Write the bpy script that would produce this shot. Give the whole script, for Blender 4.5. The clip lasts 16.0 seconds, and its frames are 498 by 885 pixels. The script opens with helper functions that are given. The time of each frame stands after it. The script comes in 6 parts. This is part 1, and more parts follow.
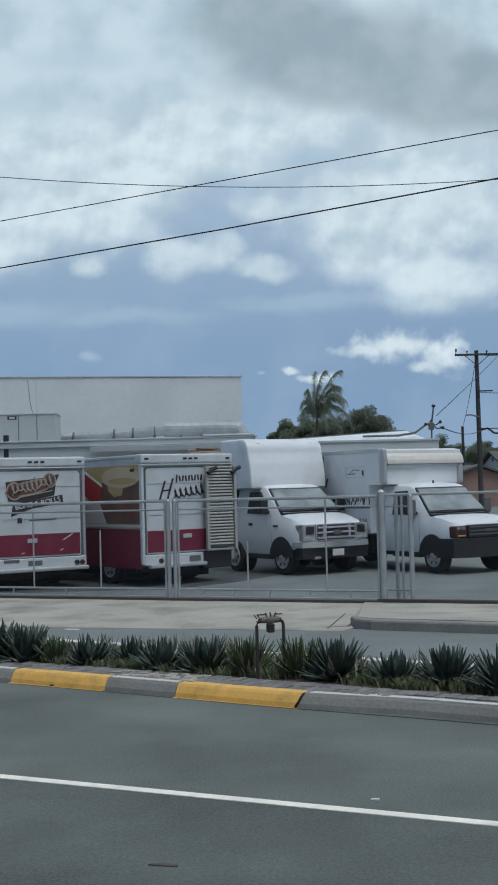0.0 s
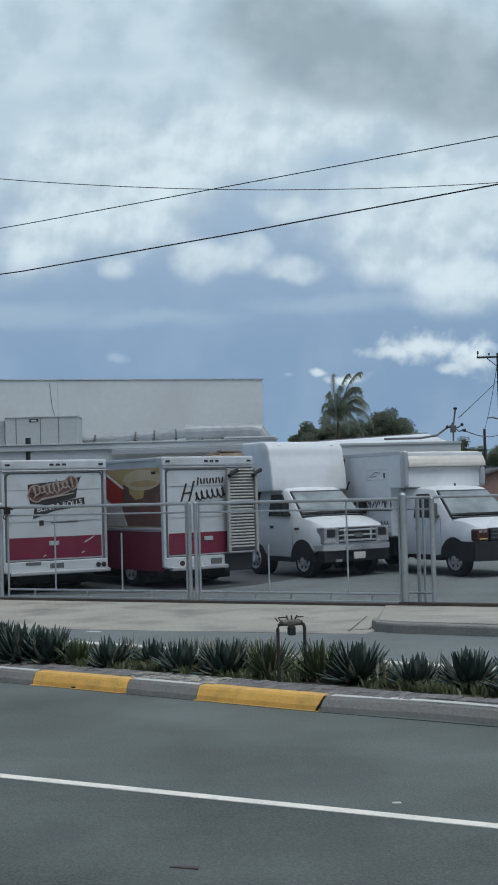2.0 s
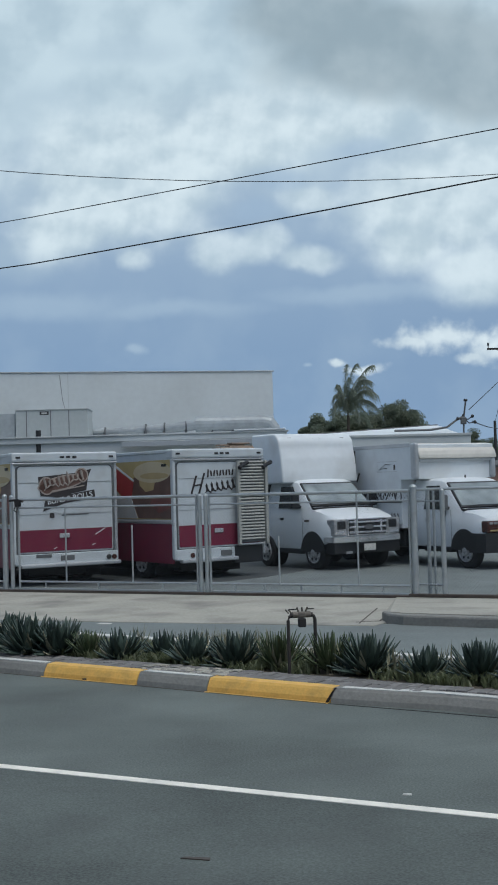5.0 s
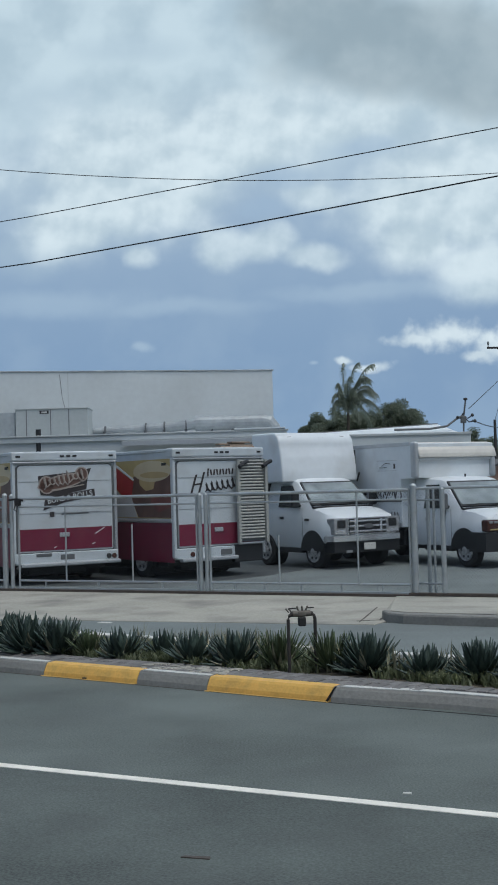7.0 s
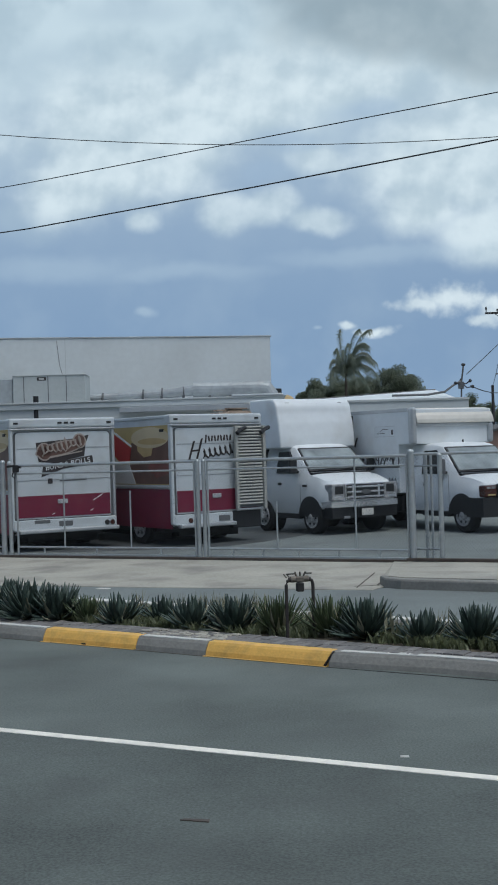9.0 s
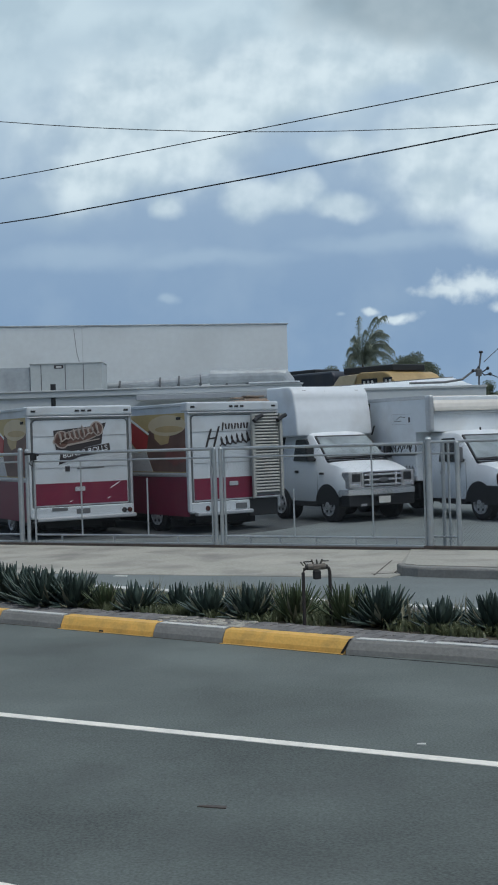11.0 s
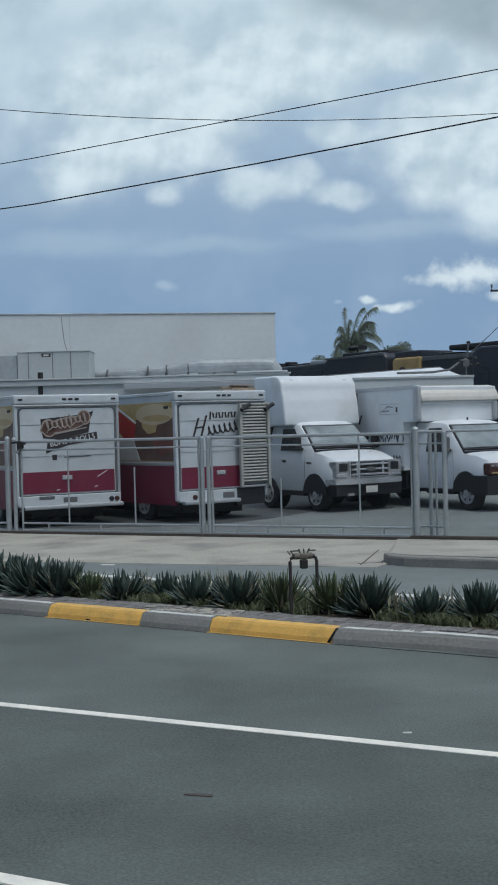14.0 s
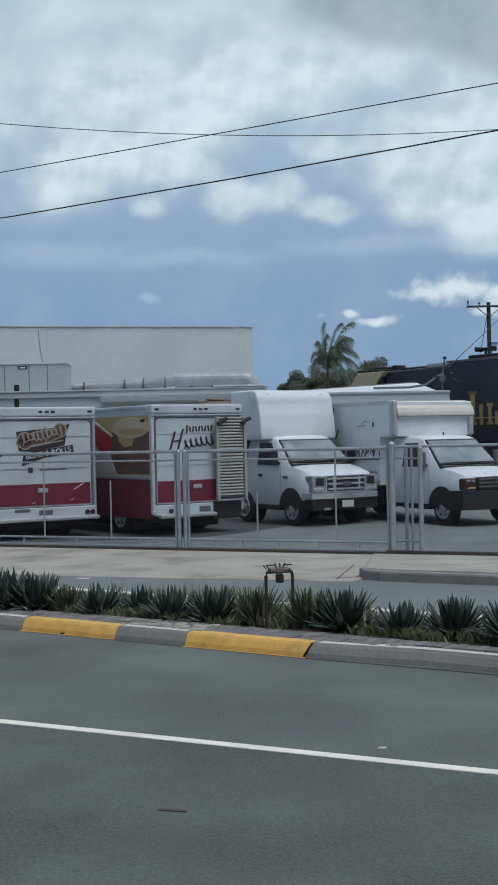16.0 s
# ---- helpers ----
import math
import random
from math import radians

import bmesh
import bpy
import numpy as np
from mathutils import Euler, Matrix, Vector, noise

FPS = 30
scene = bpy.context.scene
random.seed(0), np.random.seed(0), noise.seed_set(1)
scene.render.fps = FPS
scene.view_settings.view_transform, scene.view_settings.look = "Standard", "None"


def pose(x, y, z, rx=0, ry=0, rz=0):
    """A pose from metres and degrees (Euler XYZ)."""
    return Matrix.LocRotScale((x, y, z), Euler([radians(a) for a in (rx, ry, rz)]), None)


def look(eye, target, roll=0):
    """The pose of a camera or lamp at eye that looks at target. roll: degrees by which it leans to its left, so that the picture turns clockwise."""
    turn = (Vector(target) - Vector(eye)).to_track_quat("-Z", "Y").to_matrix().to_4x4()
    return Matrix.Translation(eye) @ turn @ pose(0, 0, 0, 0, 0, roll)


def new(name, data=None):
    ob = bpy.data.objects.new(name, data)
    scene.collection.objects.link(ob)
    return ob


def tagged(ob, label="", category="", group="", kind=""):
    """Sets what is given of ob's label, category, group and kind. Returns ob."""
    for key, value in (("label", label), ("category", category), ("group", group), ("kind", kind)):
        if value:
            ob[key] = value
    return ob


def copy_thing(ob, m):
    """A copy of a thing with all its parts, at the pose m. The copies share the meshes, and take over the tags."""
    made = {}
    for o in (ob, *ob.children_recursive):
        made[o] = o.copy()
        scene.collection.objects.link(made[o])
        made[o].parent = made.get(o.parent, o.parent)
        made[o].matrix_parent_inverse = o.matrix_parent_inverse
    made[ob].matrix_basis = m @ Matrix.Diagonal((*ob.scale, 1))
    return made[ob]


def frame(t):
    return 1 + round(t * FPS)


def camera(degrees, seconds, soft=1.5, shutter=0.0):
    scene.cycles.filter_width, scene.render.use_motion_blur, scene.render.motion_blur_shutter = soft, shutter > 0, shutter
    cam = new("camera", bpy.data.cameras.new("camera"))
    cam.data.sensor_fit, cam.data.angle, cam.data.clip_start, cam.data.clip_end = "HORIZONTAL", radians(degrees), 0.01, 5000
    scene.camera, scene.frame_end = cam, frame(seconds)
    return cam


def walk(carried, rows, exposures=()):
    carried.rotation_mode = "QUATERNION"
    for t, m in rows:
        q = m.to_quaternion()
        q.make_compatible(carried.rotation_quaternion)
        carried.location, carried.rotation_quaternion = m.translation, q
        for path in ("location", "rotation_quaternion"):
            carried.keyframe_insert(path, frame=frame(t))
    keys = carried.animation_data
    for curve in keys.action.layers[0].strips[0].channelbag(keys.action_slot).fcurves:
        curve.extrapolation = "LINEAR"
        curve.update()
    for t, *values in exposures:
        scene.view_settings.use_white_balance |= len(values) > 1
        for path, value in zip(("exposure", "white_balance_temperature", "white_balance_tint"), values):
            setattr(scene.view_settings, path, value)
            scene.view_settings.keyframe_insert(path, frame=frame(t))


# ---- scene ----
cam = camera(23.0, 16.0, soft=1.9)
# a hand-held camera that stands still and pans a little: seconds, yaw, pitch, roll
PATH = [
    (0.0, 0.000, 2.050, 1.600), (0.5, 0.532, 1.988, 1.540), (1.0, 0.795, 1.978, 1.520), (1.5, 0.891, 2.079, 1.500),
    (2.0, 0.990, 2.200, 1.541), (2.5, 1.166, 2.205, 1.581), (3.0, 1.328, 2.090, 1.620), (3.5, 1.448, 1.890, 1.630),
    (4.0, 1.465, 1.766, 1.640), (4.8, 1.466, 1.810, 1.635), (5.7, 1.462, 1.940, 1.620), (6.5, 1.458, 1.939, 1.620),
    (7.0, 1.464, 1.797, 1.650), (7.5, 1.455, 1.514, 1.690), (8.0, 1.412, 1.115, 1.710), (8.5, 1.351, 0.638, 1.750),
    (9.0, 1.362, 0.212, 1.800), (9.8, 1.620, -0.180, 1.820), (10.7, 2.060, -0.320, 1.820), (11.5, 2.228, -0.351, 1.800),
    (12.0, 2.206, -0.374, 1.750), (12.5, 2.065, -0.450, 1.700), (13.0, 1.879, -0.572, 1.640), (13.5, 1.722, -0.736, 1.620),
    (14.0, 1.569, -0.857, 1.600), (14.5, 1.406, -0.829, 1.510), (15.0, 1.179, -0.682, 1.420), (15.5, 0.885, -0.469, 1.380),
    (16.0, 0.474, -0.231, 1.260),
]
walk(cam, [(t, pose(0, 0, 2.05, 90 + p, r, y)) for t, y, p, r in PATH], [(0.0, 0.0, 6030, 4), (16.0, 0.0, 6030, 4)])

# ---- light: overcast sky, a wide soft sun high up to the right ----
world = bpy.data.worlds.new("world")
scene.world = world
world.use_nodes = True
SUN_EL, SUN_AZ = 67.0, 138.0
wn, wl = world.node_tree.nodes, world.node_tree.links
wsky = wn.new("ShaderNodeTexSky")
wsky.sky_type, wsky.sun_disc = "NISHITA", False
wsky.sun_elevation, wsky.sun_rotation = radians(SUN_EL), radians(SUN_AZ)
wsky.dust_density = 4.0
wn["Background"].inputs["Strength"].default_value = 0.095
wl.new(wsky.outputs[0], wn["Background"].inputs["Color"])
sun = new("sun", bpy.data.lights.new("sun", "SUN"))
sun.data.energy, sun.data.angle, sun.data.color = 1.06, radians(32), (1.0, 0.99, 0.96)
sun.matrix_world = look((0, 0, 60), Vector((0, 0, 60)) - Vector((math.sin(radians(SUN_AZ)) * math.cos(radians(SUN_EL)), math.cos(radians(SUN_AZ)) * math.cos(radians(SUN_EL)), math.sin(radians(SUN_EL)))))
scene.view_settings.exposure = 0.0


# ---- materials ----
def material(name, base, rough=0.7, metal=0.0, vary=0.12, grain=30.0, stain=1.2, bump=0.15, spec=0.5, coord="Object", per_piece=0.0, dirt=None, dirt_amount=0.0, dirt_scale=3.0):
    """A surface with colour variation at two scales, fine relief and, where wanted, dirt with a shape of its own."""
    m = bpy.data.materials.new(name)
    m.use_nodes = True
    nt = m.node_tree
    N, L = nt.nodes, nt.links
    bs = N["Principled BSDF"]
    bs.inputs["Roughness"].default_value, bs.inputs["Metallic"].default_value = rough, metal
    bs.inputs["Specular IOR Level"].default_value = spec
    tc = N.new("ShaderNodeTexCoord")
    fine, wide = N.new("ShaderNodeTexNoise"), N.new("ShaderNodeTexNoise")
    for node, scale, det in ((fine, grain, 4.0), (wide, stain, 5.0)):
        node.inputs["Scale"].default_value, node.inputs["Detail"].default_value = scale, det
        L.new(tc.outputs[coord], node.inputs["Vector"])
    total = N.new("ShaderNodeMath")
    total.operation = "ADD"
    L.new(fine.outputs["Fac"], total.inputs[0])
    L.new(wide.outputs["Fac"], total.inputs[1])
    ramp = N.new("ShaderNodeMapRange")
    ramp.inputs["From Min"].default_value, ramp.inputs["From Max"].default_value = 0.6, 1.4
    ramp.inputs["To Min"].default_value, ramp.inputs["To Max"].default_value = 1 - vary, 1 + vary
    L.new(total.outputs[0], ramp.inputs["Value"])
    gain = ramp.outputs[0]
    if per_piece:
        info = N.new("ShaderNodeObjectInfo")
        rr = N.new("ShaderNodeMapRange")
        rr.inputs["To Min"].default_value, rr.inputs["To Max"].default_value = 1 - per_piece, 1 + per_piece
        L.new(info.outputs["Random"], rr.inputs["Value"])
        mul = N.new("ShaderNodeMath")
        mul.operation = "MULTIPLY"
        L.new(gain, mul.inputs[0])
        L.new(rr.outputs[0], mul.inputs[1])
        gain = mul.outputs[0]
    col = N.new("ShaderNodeVectorMath")
    col.operation = "SCALE"
    col.inputs[0].default_value = base
    L.new(gain, col.inputs["Scale"])
    out = col.outputs[0]
    if dirt:
        dn = N.new("ShaderNodeTexNoise")
        dn.inputs["Scale"].default_value, dn.inputs["Detail"].default_value = dirt_scale, 8.0
        L.new(tc.outputs[coord], dn.inputs["Vector"])
        dr = N.new("ShaderNodeMapRange")
        dr.inputs["From Min"].default_value, dr.inputs["From Max"].default_value = 0.48, 0.72
        dr.inputs["To Max"].default_value = dirt_amount
        L.new(dn.outputs["Fac"], dr.inputs["Value"])
        mix = N.new("ShaderNodeMix")
        mix.data_type = "RGBA"
        L.new(dr.outputs[0], mix.inputs["Factor"])
        L.new(out, mix.inputs["A"])
        mix.inputs["B"].default_value = (*dirt, 1)
        out = mix.outputs["Result"]
    L.new(out, bs.inputs["Base Color"])
    if bump:
        b = N.new("ShaderNodeBump")
        b.inputs["Strength"].default_value, b.inputs["Distance"].default_value = bump, 0.01
        L.new(fine.outputs["Fac"], b.inputs["Height"])
        L.new(b.outputs[0], bs.inputs["Normal"])
    return m


ASPHALT = material("asphalt", (0.112, 0.130, 0.121), 0.9, vary=0.6, grain=60, stain=0.6, bump=0.35, dirt=(0.08, 0.088, 0.086), dirt_amount=0.35, dirt_scale=0.9)
NEAR_ASPHALT = material("near_lane_asphalt", (0.093, 0.108, 0.101), 0.9, vary=0.62, grain=60, stain=0.7, bump=0.4, dirt=(0.06, 0.066, 0.064), dirt_amount=0.4, dirt_scale=1.1)
LOT = material("lot_asphalt", (0.165, 0.187, 0.183), 0.9, vary=0.24, grain=40, stain=0.6, bump=0.4, dirt=(0.085, 0.09, 0.09), dirt_amount=0.5, dirt_scale=0.5)
CONCRETE = material("concrete", (0.37, 0.355, 0.305), 0.85, vary=0.24, grain=25, stain=0.8, bump=0.3, dirt=(0.15, 0.145, 0.13), dirt_amount=0.75, dirt_scale=0.9)
KERB = material("kerb_concrete", (0.225, 0.222, 0.205), 0.85, vary=0.2, grain=30, stain=2.0, bump=0.4, dirt=(0.16, 0.155, 0.14), dirt_amount=0.6, dirt_scale=2.5)
YELLOW_PAINT = material("yellow_kerb_paint", (0.72, 0.43, 0.10), 0.6, vary=0.15, grain=40, stain=3, bump=0.3, dirt=(0.2, 0.14, 0.06), dirt_amount=0.3, dirt_scale=7)
WHITE_LINE = material("road_paint", (0.82, 0.785, 0.70), 0.7, vary=0.12, grain=60, stain=2, bump=0.2, dirt=(0.3, 0.3, 0.3), dirt_amount=0.35, dirt_scale=5)
WHITE = material("white_truck_paint", (0.705, 0.745, 0.77), 0.35, vary=0.05, grain=6, stain=0.8, bump=0.03, dirt=(0.45, 0.44, 0.42), dirt_amount=0.35, dirt_scale=1.3)
WALL_WHITE = material("painted_block_wall", (0.53, 0.565, 0.575), 0.85, vary=0.06, grain=5, stain=0.3, bump=0.15, dirt=(0.36, 0.375, 0.37), dirt_amount=0.5, dirt_scale=0.25)
DARK = material("black_rubber", (0.02, 0.02, 0.021), 0.8, vary=0.2, grain=40, bump=0.2)


# ---- helpers of this scene ----
def part(name, bm, mat, parent=None, label="", smooth=False):
    """Links a bmesh as one mesh object, under a thing or a part."""
    me = bpy.data.meshes.new(name)
    if smooth:
        for f in bm.faces:
            f.smooth = True
    bm.to_mesh(me)
    bm.free()
    if smooth:
        me.set_sharp_from_angle(angle=radians(38))
    me.materials.append(mat)
    ob = new(name, me)
    if parent is not None:
        ob.parent = parent
    if label:
        tagged(ob, label)
    return ob


def thing(name, m, label, category, group="", kind=""):
    ob = new(name)
    ob.empty_display_size = 0.2
    ob.matrix_basis = m
    return tagged(ob, label, category, group, kind)


def box(x0, x1, y0, y1, z0, z1, bevel=0.0, seg=2, bm=None):
    """A box between two corners, with rounded edges."""
    b = bmesh.new()
    bmesh.ops.create_cube(b, size=1, matrix=Matrix.Translation(((x0 + x1) / 2, (y0 + y1) / 2, (z0 + z1) / 2)) @ Matrix.Diagonal((x1 - x0, y1 - y0, z1 - z0, 1)))
    if bevel:
        bmesh.ops.bevel(b, geom=b.edges[:], offset=bevel, segments=seg, affect="EDGES", profile=0.5)
    return join(bm, b)


def join(bm, b):
    if bm is None:
        return b
    me = bpy.data.meshes.new("tmp")
    b.to_mesh(me)
    b.free()
    bm.from_mesh(me)
    bpy.data.meshes.remove(me)
    return bm


def prism(points, x0, x1, bevel=0.0, seg=2, bm=None):
    """An outline in y and z, drawn out along x."""
    b = bmesh.new()
    vs = [b.verts.new((x0, y, z)) for y, z in points]
    f = b.faces.new(vs)
    r = bmesh.ops.extrude_face_region(b, geom=[f])
    bmesh.ops.translate(b, vec=(x1 - x0, 0, 0), verts=[v for v in r["geom"] if isinstance(v, bmesh.types.BMVert)])
    bmesh.ops.recalc_face_normals(b, faces=b.faces[:])
    if bevel:
        bmesh.ops.bevel(b, geom=b.edges[:], offset=bevel, segments=seg, affect="EDGES", profile=0.5)
    return join(bm, b)


def slab(points, z0, z1, bevel=0.0, bm=None):
    """An outline in x and y, raised from z0 to z1."""
    b = bmesh.new()
    f = b.faces.new([b.verts.new((x, y, z0)) for x, y in points])
    r = bmesh.ops.extrude_face_region(b, geom=[f])
    bmesh.ops.translate(b, vec=(0, 0, z1 - z0), verts=[v for v in r["geom"] if isinstance(v, bmesh.types.BMVert)])
    bmesh.ops.recalc_face_normals(b, faces=b.faces[:])
    if bevel:
        bmesh.ops.bevel(b, geom=[e for e in b.edges if all(v.co.z > z1 - 1e-4 for v in e.verts)], offset=bevel, segments=2, affect="EDGES", profile=0.5)
    return join(bm, b)


def tube(points, r, sides=8, bm=None, r2=None):
    """A round bar along a line of points."""
    b = bmesh.new()
    pts = [Vector(p) for p in points]
    rings = []
    for i, p in enumerate(pts):
        d = (pts[min(i + 1, len(pts) - 1)] - pts[max(i - 1, 0)]).normalized()
        a = d.cross(Vector((0, 0, 1)) if abs(d.z) < 0.9 else Vector((1, 0, 0))).normalized()
        c = d.cross(a)
        rr = r if r2 is None else r + (r2 - r) * i / (len(pts) - 1)
        rings.append([b.verts.new(p + a * rr * math.cos(k * math.tau / sides) + c * rr * math.sin(k * math.tau / sides)) for k in range(sides)])
    for q, s in zip(rings, rings[1:]):
        for k in range(sides):
            b.faces.new((q[k], q[(k + 1) % sides], s[(k + 1) % sides], s[k]))
    b.faces.new(rings[0][::-1])
    b.faces.new(rings[-1])
    bmesh.ops.recalc_face_normals(b, faces=b.faces[:])
    return join(bm, b)


def lathe_x(profile, x=0.0, y=0.0, z=0.0, sides=20, bm=None):
    """A turned body about a line along x: profile of (x, radius)."""
    b = bmesh.new()
    rings = [[b.verts.new((x + px, y + pr * math.cos(k * math.tau / sides), z + pr * math.sin(k * math.tau / sides))) for k in range(sides)] for px, pr in profile]
    for q, s in zip(rings, rings[1:]):
        for k in range(sides):
            b.faces.new((q[k], q[(k + 1) % sides], s[(k + 1) % sides], s[k]))
    b.faces.new(rings[0][::-1])
    b.faces.new(rings[-1])
    bmesh.ops.recalc_face_normals(b, faces=b.faces[:])
    return join(bm, b)


# ---- sky backdrop: cloud field far off, which drifts slowly ----
def cloud_material():
    m = bpy.data.materials.new("cloud_sky")
    m.use_nodes = True
    nt = m.node_tree
    N, L = nt.nodes, nt.links
    N.remove(N["Principled BSDF"])

    def put(sock, val):
        if hasattr(val, "links"):
            L.new(val, sock)
        else:
            sock.default_value = val

    def mth(op, a, b=0.0, c=0.0):
        n = N.new("ShaderNodeMath")
        n.operation = op
        for i, v in enumerate((a, b, c)):
            put(n.inputs[i], v)
        return n.outputs[0]

    def smooth(val, lo, hi):
        n = N.new("ShaderNodeMapRange")
        n.interpolation_type = "SMOOTHSTEP"
        put(n.inputs["Value"], val)
        n.inputs["From Min"].default_value, n.inputs["From Max"].default_value = lo, hi
        return n.outputs[0]

    def noise_at(vec, scale, detail=6.0, rough=0.55):
        n = N.new("ShaderNodeTexNoise")
        n.inputs["Scale"].default_value, n.inputs["Detail"].default_value, n.inputs["Roughness"].default_value = scale, detail, rough
        L.new(vec, n.inputs["Vector"])
        return n.outputs["Fac"]

    def mixc(f, a, b):
        n = N.new("ShaderNodeMix")
        n.data_type = "RGBA"
        put(n.inputs["Factor"], f)
        for key, v in (("A", a), ("B", b)):
            if hasattr(v, "links"):
                L.new(v, n.inputs[key])
            else:
                n.inputs[key].default_value = (*v, 1)
        return n.outputs["Result"]

    tc = N.new("ShaderNodeTexCoord")
    sep = N.new("ShaderNodeSeparateXYZ")
    L.new(tc.outputs["Object"], sep.inputs[0])
    vec = tc.outputs["Object"]
    X, Z = sep.outputs["X"], sep.outputs["Z"]

    def moved(dx, dz):
        n = N.new("ShaderNodeVectorMath")
        n.operation = "ADD"
        L.new(vec, n.inputs[0])
        n.inputs[1].default_value = (dx, 0, dz)
        return n.outputs[0]

    broad = noise_at(vec, 0.0048, 4.0, 0.5)
    broad2 = noise_at(moved(900, 400), 0.0056, 4.0, 0.5)
    puff = noise_at(vec, 0.0068, 4.5, 0.47)
    puff_up = noise_at(moved(-10, 28), 0.0068, 4.5, 0.47)
    fluff = noise_at(moved(300, 0), 0.022, 5.0, 0.52)
    fluff_up = noise_at(moved(296, 9), 0.022, 5.0, 0.52)
    wx = mth("MULTIPLY_ADD", mth("SUBTRACT", broad, 0.5), 90.0, X)
    wz = mth("MULTIPLY_ADD", mth("SUBTRACT", broad2, 0.5), 70.0, Z)
    # relief of the billows, lit from above
    relief = mth("ADD", mth("SUBTRACT", puff, puff_up), mth("MULTIPLY", mth("SUBTRACT", fluff, fluff_up), 0.16))
    ragged = mth("ADD", mth("MULTIPLY", mth("SUBTRACT", puff, 0.5), 1.5), mth("MULTIPLY", mth("SUBTRACT", fluff, 0.5), 0.30))

    def blob(cx, cz, rx, rz):
        dx = mth("DIVIDE", mth("SUBTRACT", wx, cx), rx)
        dz = mth("DIVIDE", mth("SUBTRACT", wz, cz), rz)
        return mth("SUBTRACT", 1.0, mth("SQRT", mth("ADD", mth("MULTIPLY", dx, dx), mth("MULTIPLY", dz, dz))))

    def union(blobs):
        out = None
        for b in blobs:
            f = blob(*b)
            if out is None:
                out = f
            else:
                n = N.new("ShaderNodeMath")
                n.operation = "SMOOTH_MAX"
                for q, v in enumerate((out, f, 0.25)):
                    put(n.inputs[q], v)
                out = n.outputs[0]
        return out

    def cover(blobs, rag, lo, hi):
        return smooth(mth("MULTIPLY_ADD", ragged, rag, union(blobs)), lo, hi)

    # blue-grey gaps, paler towards the top and in thin sheets
    base = mixc(smooth(Z, 180, 700), (0.240, 0.335, 0.485), (0.36, 0.45, 0.57))
    base = mixc(mth("MULTIPLY", smooth(mth("MULTIPLY_ADD", ragged, 0.15, broad), 0.40, 0.66), 0.4), base, (0.34, 0.43, 0.55))
    # high pale sheet that covers the upper part
    sheet = smooth(mth("ADD", mth("MULTIPLY", mth("SUBTRACT", Z, 620.0), 0.0036), mth("ADD", mth("MULTIPLY", mth("SUBTRACT", broad, 0.5), 1.2), mth("MULTIPLY", ragged, 0.22))), -0.55, 0.75)
    sheet_col = mixc(smooth(mth("MULTIPLY_ADD", ragged, 0.10, broad2), 0.34, 0.60), (0.47, 0.56, 0.625), (0.615, 0.70, 0.75))
    col = mixc(mth("MULTIPLY", sheet, 0.94), base, sheet_col)
    # grey shallow troughs in the sheet
    trough = cover([(-500, 800, 190, 60), (-180, 735, 120, 45), (-330, 900, 160, 40), (-560, 470, 130, 60)], 0.5, -0.1, 0.8)
    col = mixc(mth("MULTIPLY", trough, 0.45), col, (0.43, 0.52, 0.605))
    # cumulus heaps
    heaps = cover([(-350, 640, 245, 170), (-460, 545, 130, 90), (60, 755, 280, 85), (350, 560, 250, 145), (255, 470, 90, 70), (400, 410, 130, 75), (430, 700, 190, 110), (-120, 700, 200, 90)], 0.62, -0.25, 0.55)
    low = cover([(-145, 475, 72, 58), (-65, 480, 80, 46), (45, 455, 85, 36), (50, 585, 80, 42), (-322, 458, 40, 36)], 0.85, -0.15, 0.62)
    light = smooth(mth("ADD", mth("MULTIPLY", relief, 2.4), mth("MULTIPLY", mth("SUBTRACT", puff, 0.5), 1.0)), -0.42, 0.42)
    heap_col = mixc(light, (0.53, 0.61, 0.665), (0.74, 0.80, 0.83))
    col = mixc(mth("MULTIPLY", heaps, 0.93), col, heap_col)
    col = mixc(mth("MULTIPLY", low, 0.75), col, heap_col)
    # blue holes between the heaps
    hole = cover([(150, 678, 105, 30), (-20, 620, 85, 32), (-75, 560, 80, 34)], 0.7, 0.0, 0.7)
    col = mixc(mth("MULTIPLY", hole, 0.42), col, (0.35, 0.455, 0.595))
    # dark cloud base, high up
    dark = cover([(235, 880, 340, 130), (450, 815, 270, 120), (60, 960, 190, 110), (660, 790, 280, 125)], 0.36, -0.05, 0.50)
    col = mixc(mth("MULTIPLY", dark, 0.9), col, mixc(smooth(mth("MULTIPLY_ADD", ragged, 0.4, broad2), 0.35, 0.7), (0.315, 0.38, 0.425), (0.40, 0.46, 0.50)))
    # thin streaks and the small bright clouds low down
    streak = cover([(-500, 368, 260, 34), (-240, 352, 250, 24), (150, 372, 300, 26)], 0.5, -0.05, 0.9)
    col = mixc(mth("MULTIPLY", streak, 0.42), col, (0.45, 0.545, 0.645))
    specks = cover([(-318, 278, 34, 15), (30, 238, 16, 8)], 1.1, 0.0, 0.8)
    col = mixc(mth("MULTIPLY", specks, 0.35), col, (0.55, 0.64, 0.71))
    tatter = noise_at(moved(50, 80), 0.030, 4.0, 0.48)
    small = smooth(mth("MULTIPLY_ADD", mth("SUBTRACT", tatter, 0.5), 1.9, union([(300, 287, 92, 28), (250, 277, 66, 16), (400, 258, 52, 40), (365, 243, 40, 14), (150, 232, 46, 10), (100, 246, 22, 10)])), -0.25, 0.85)
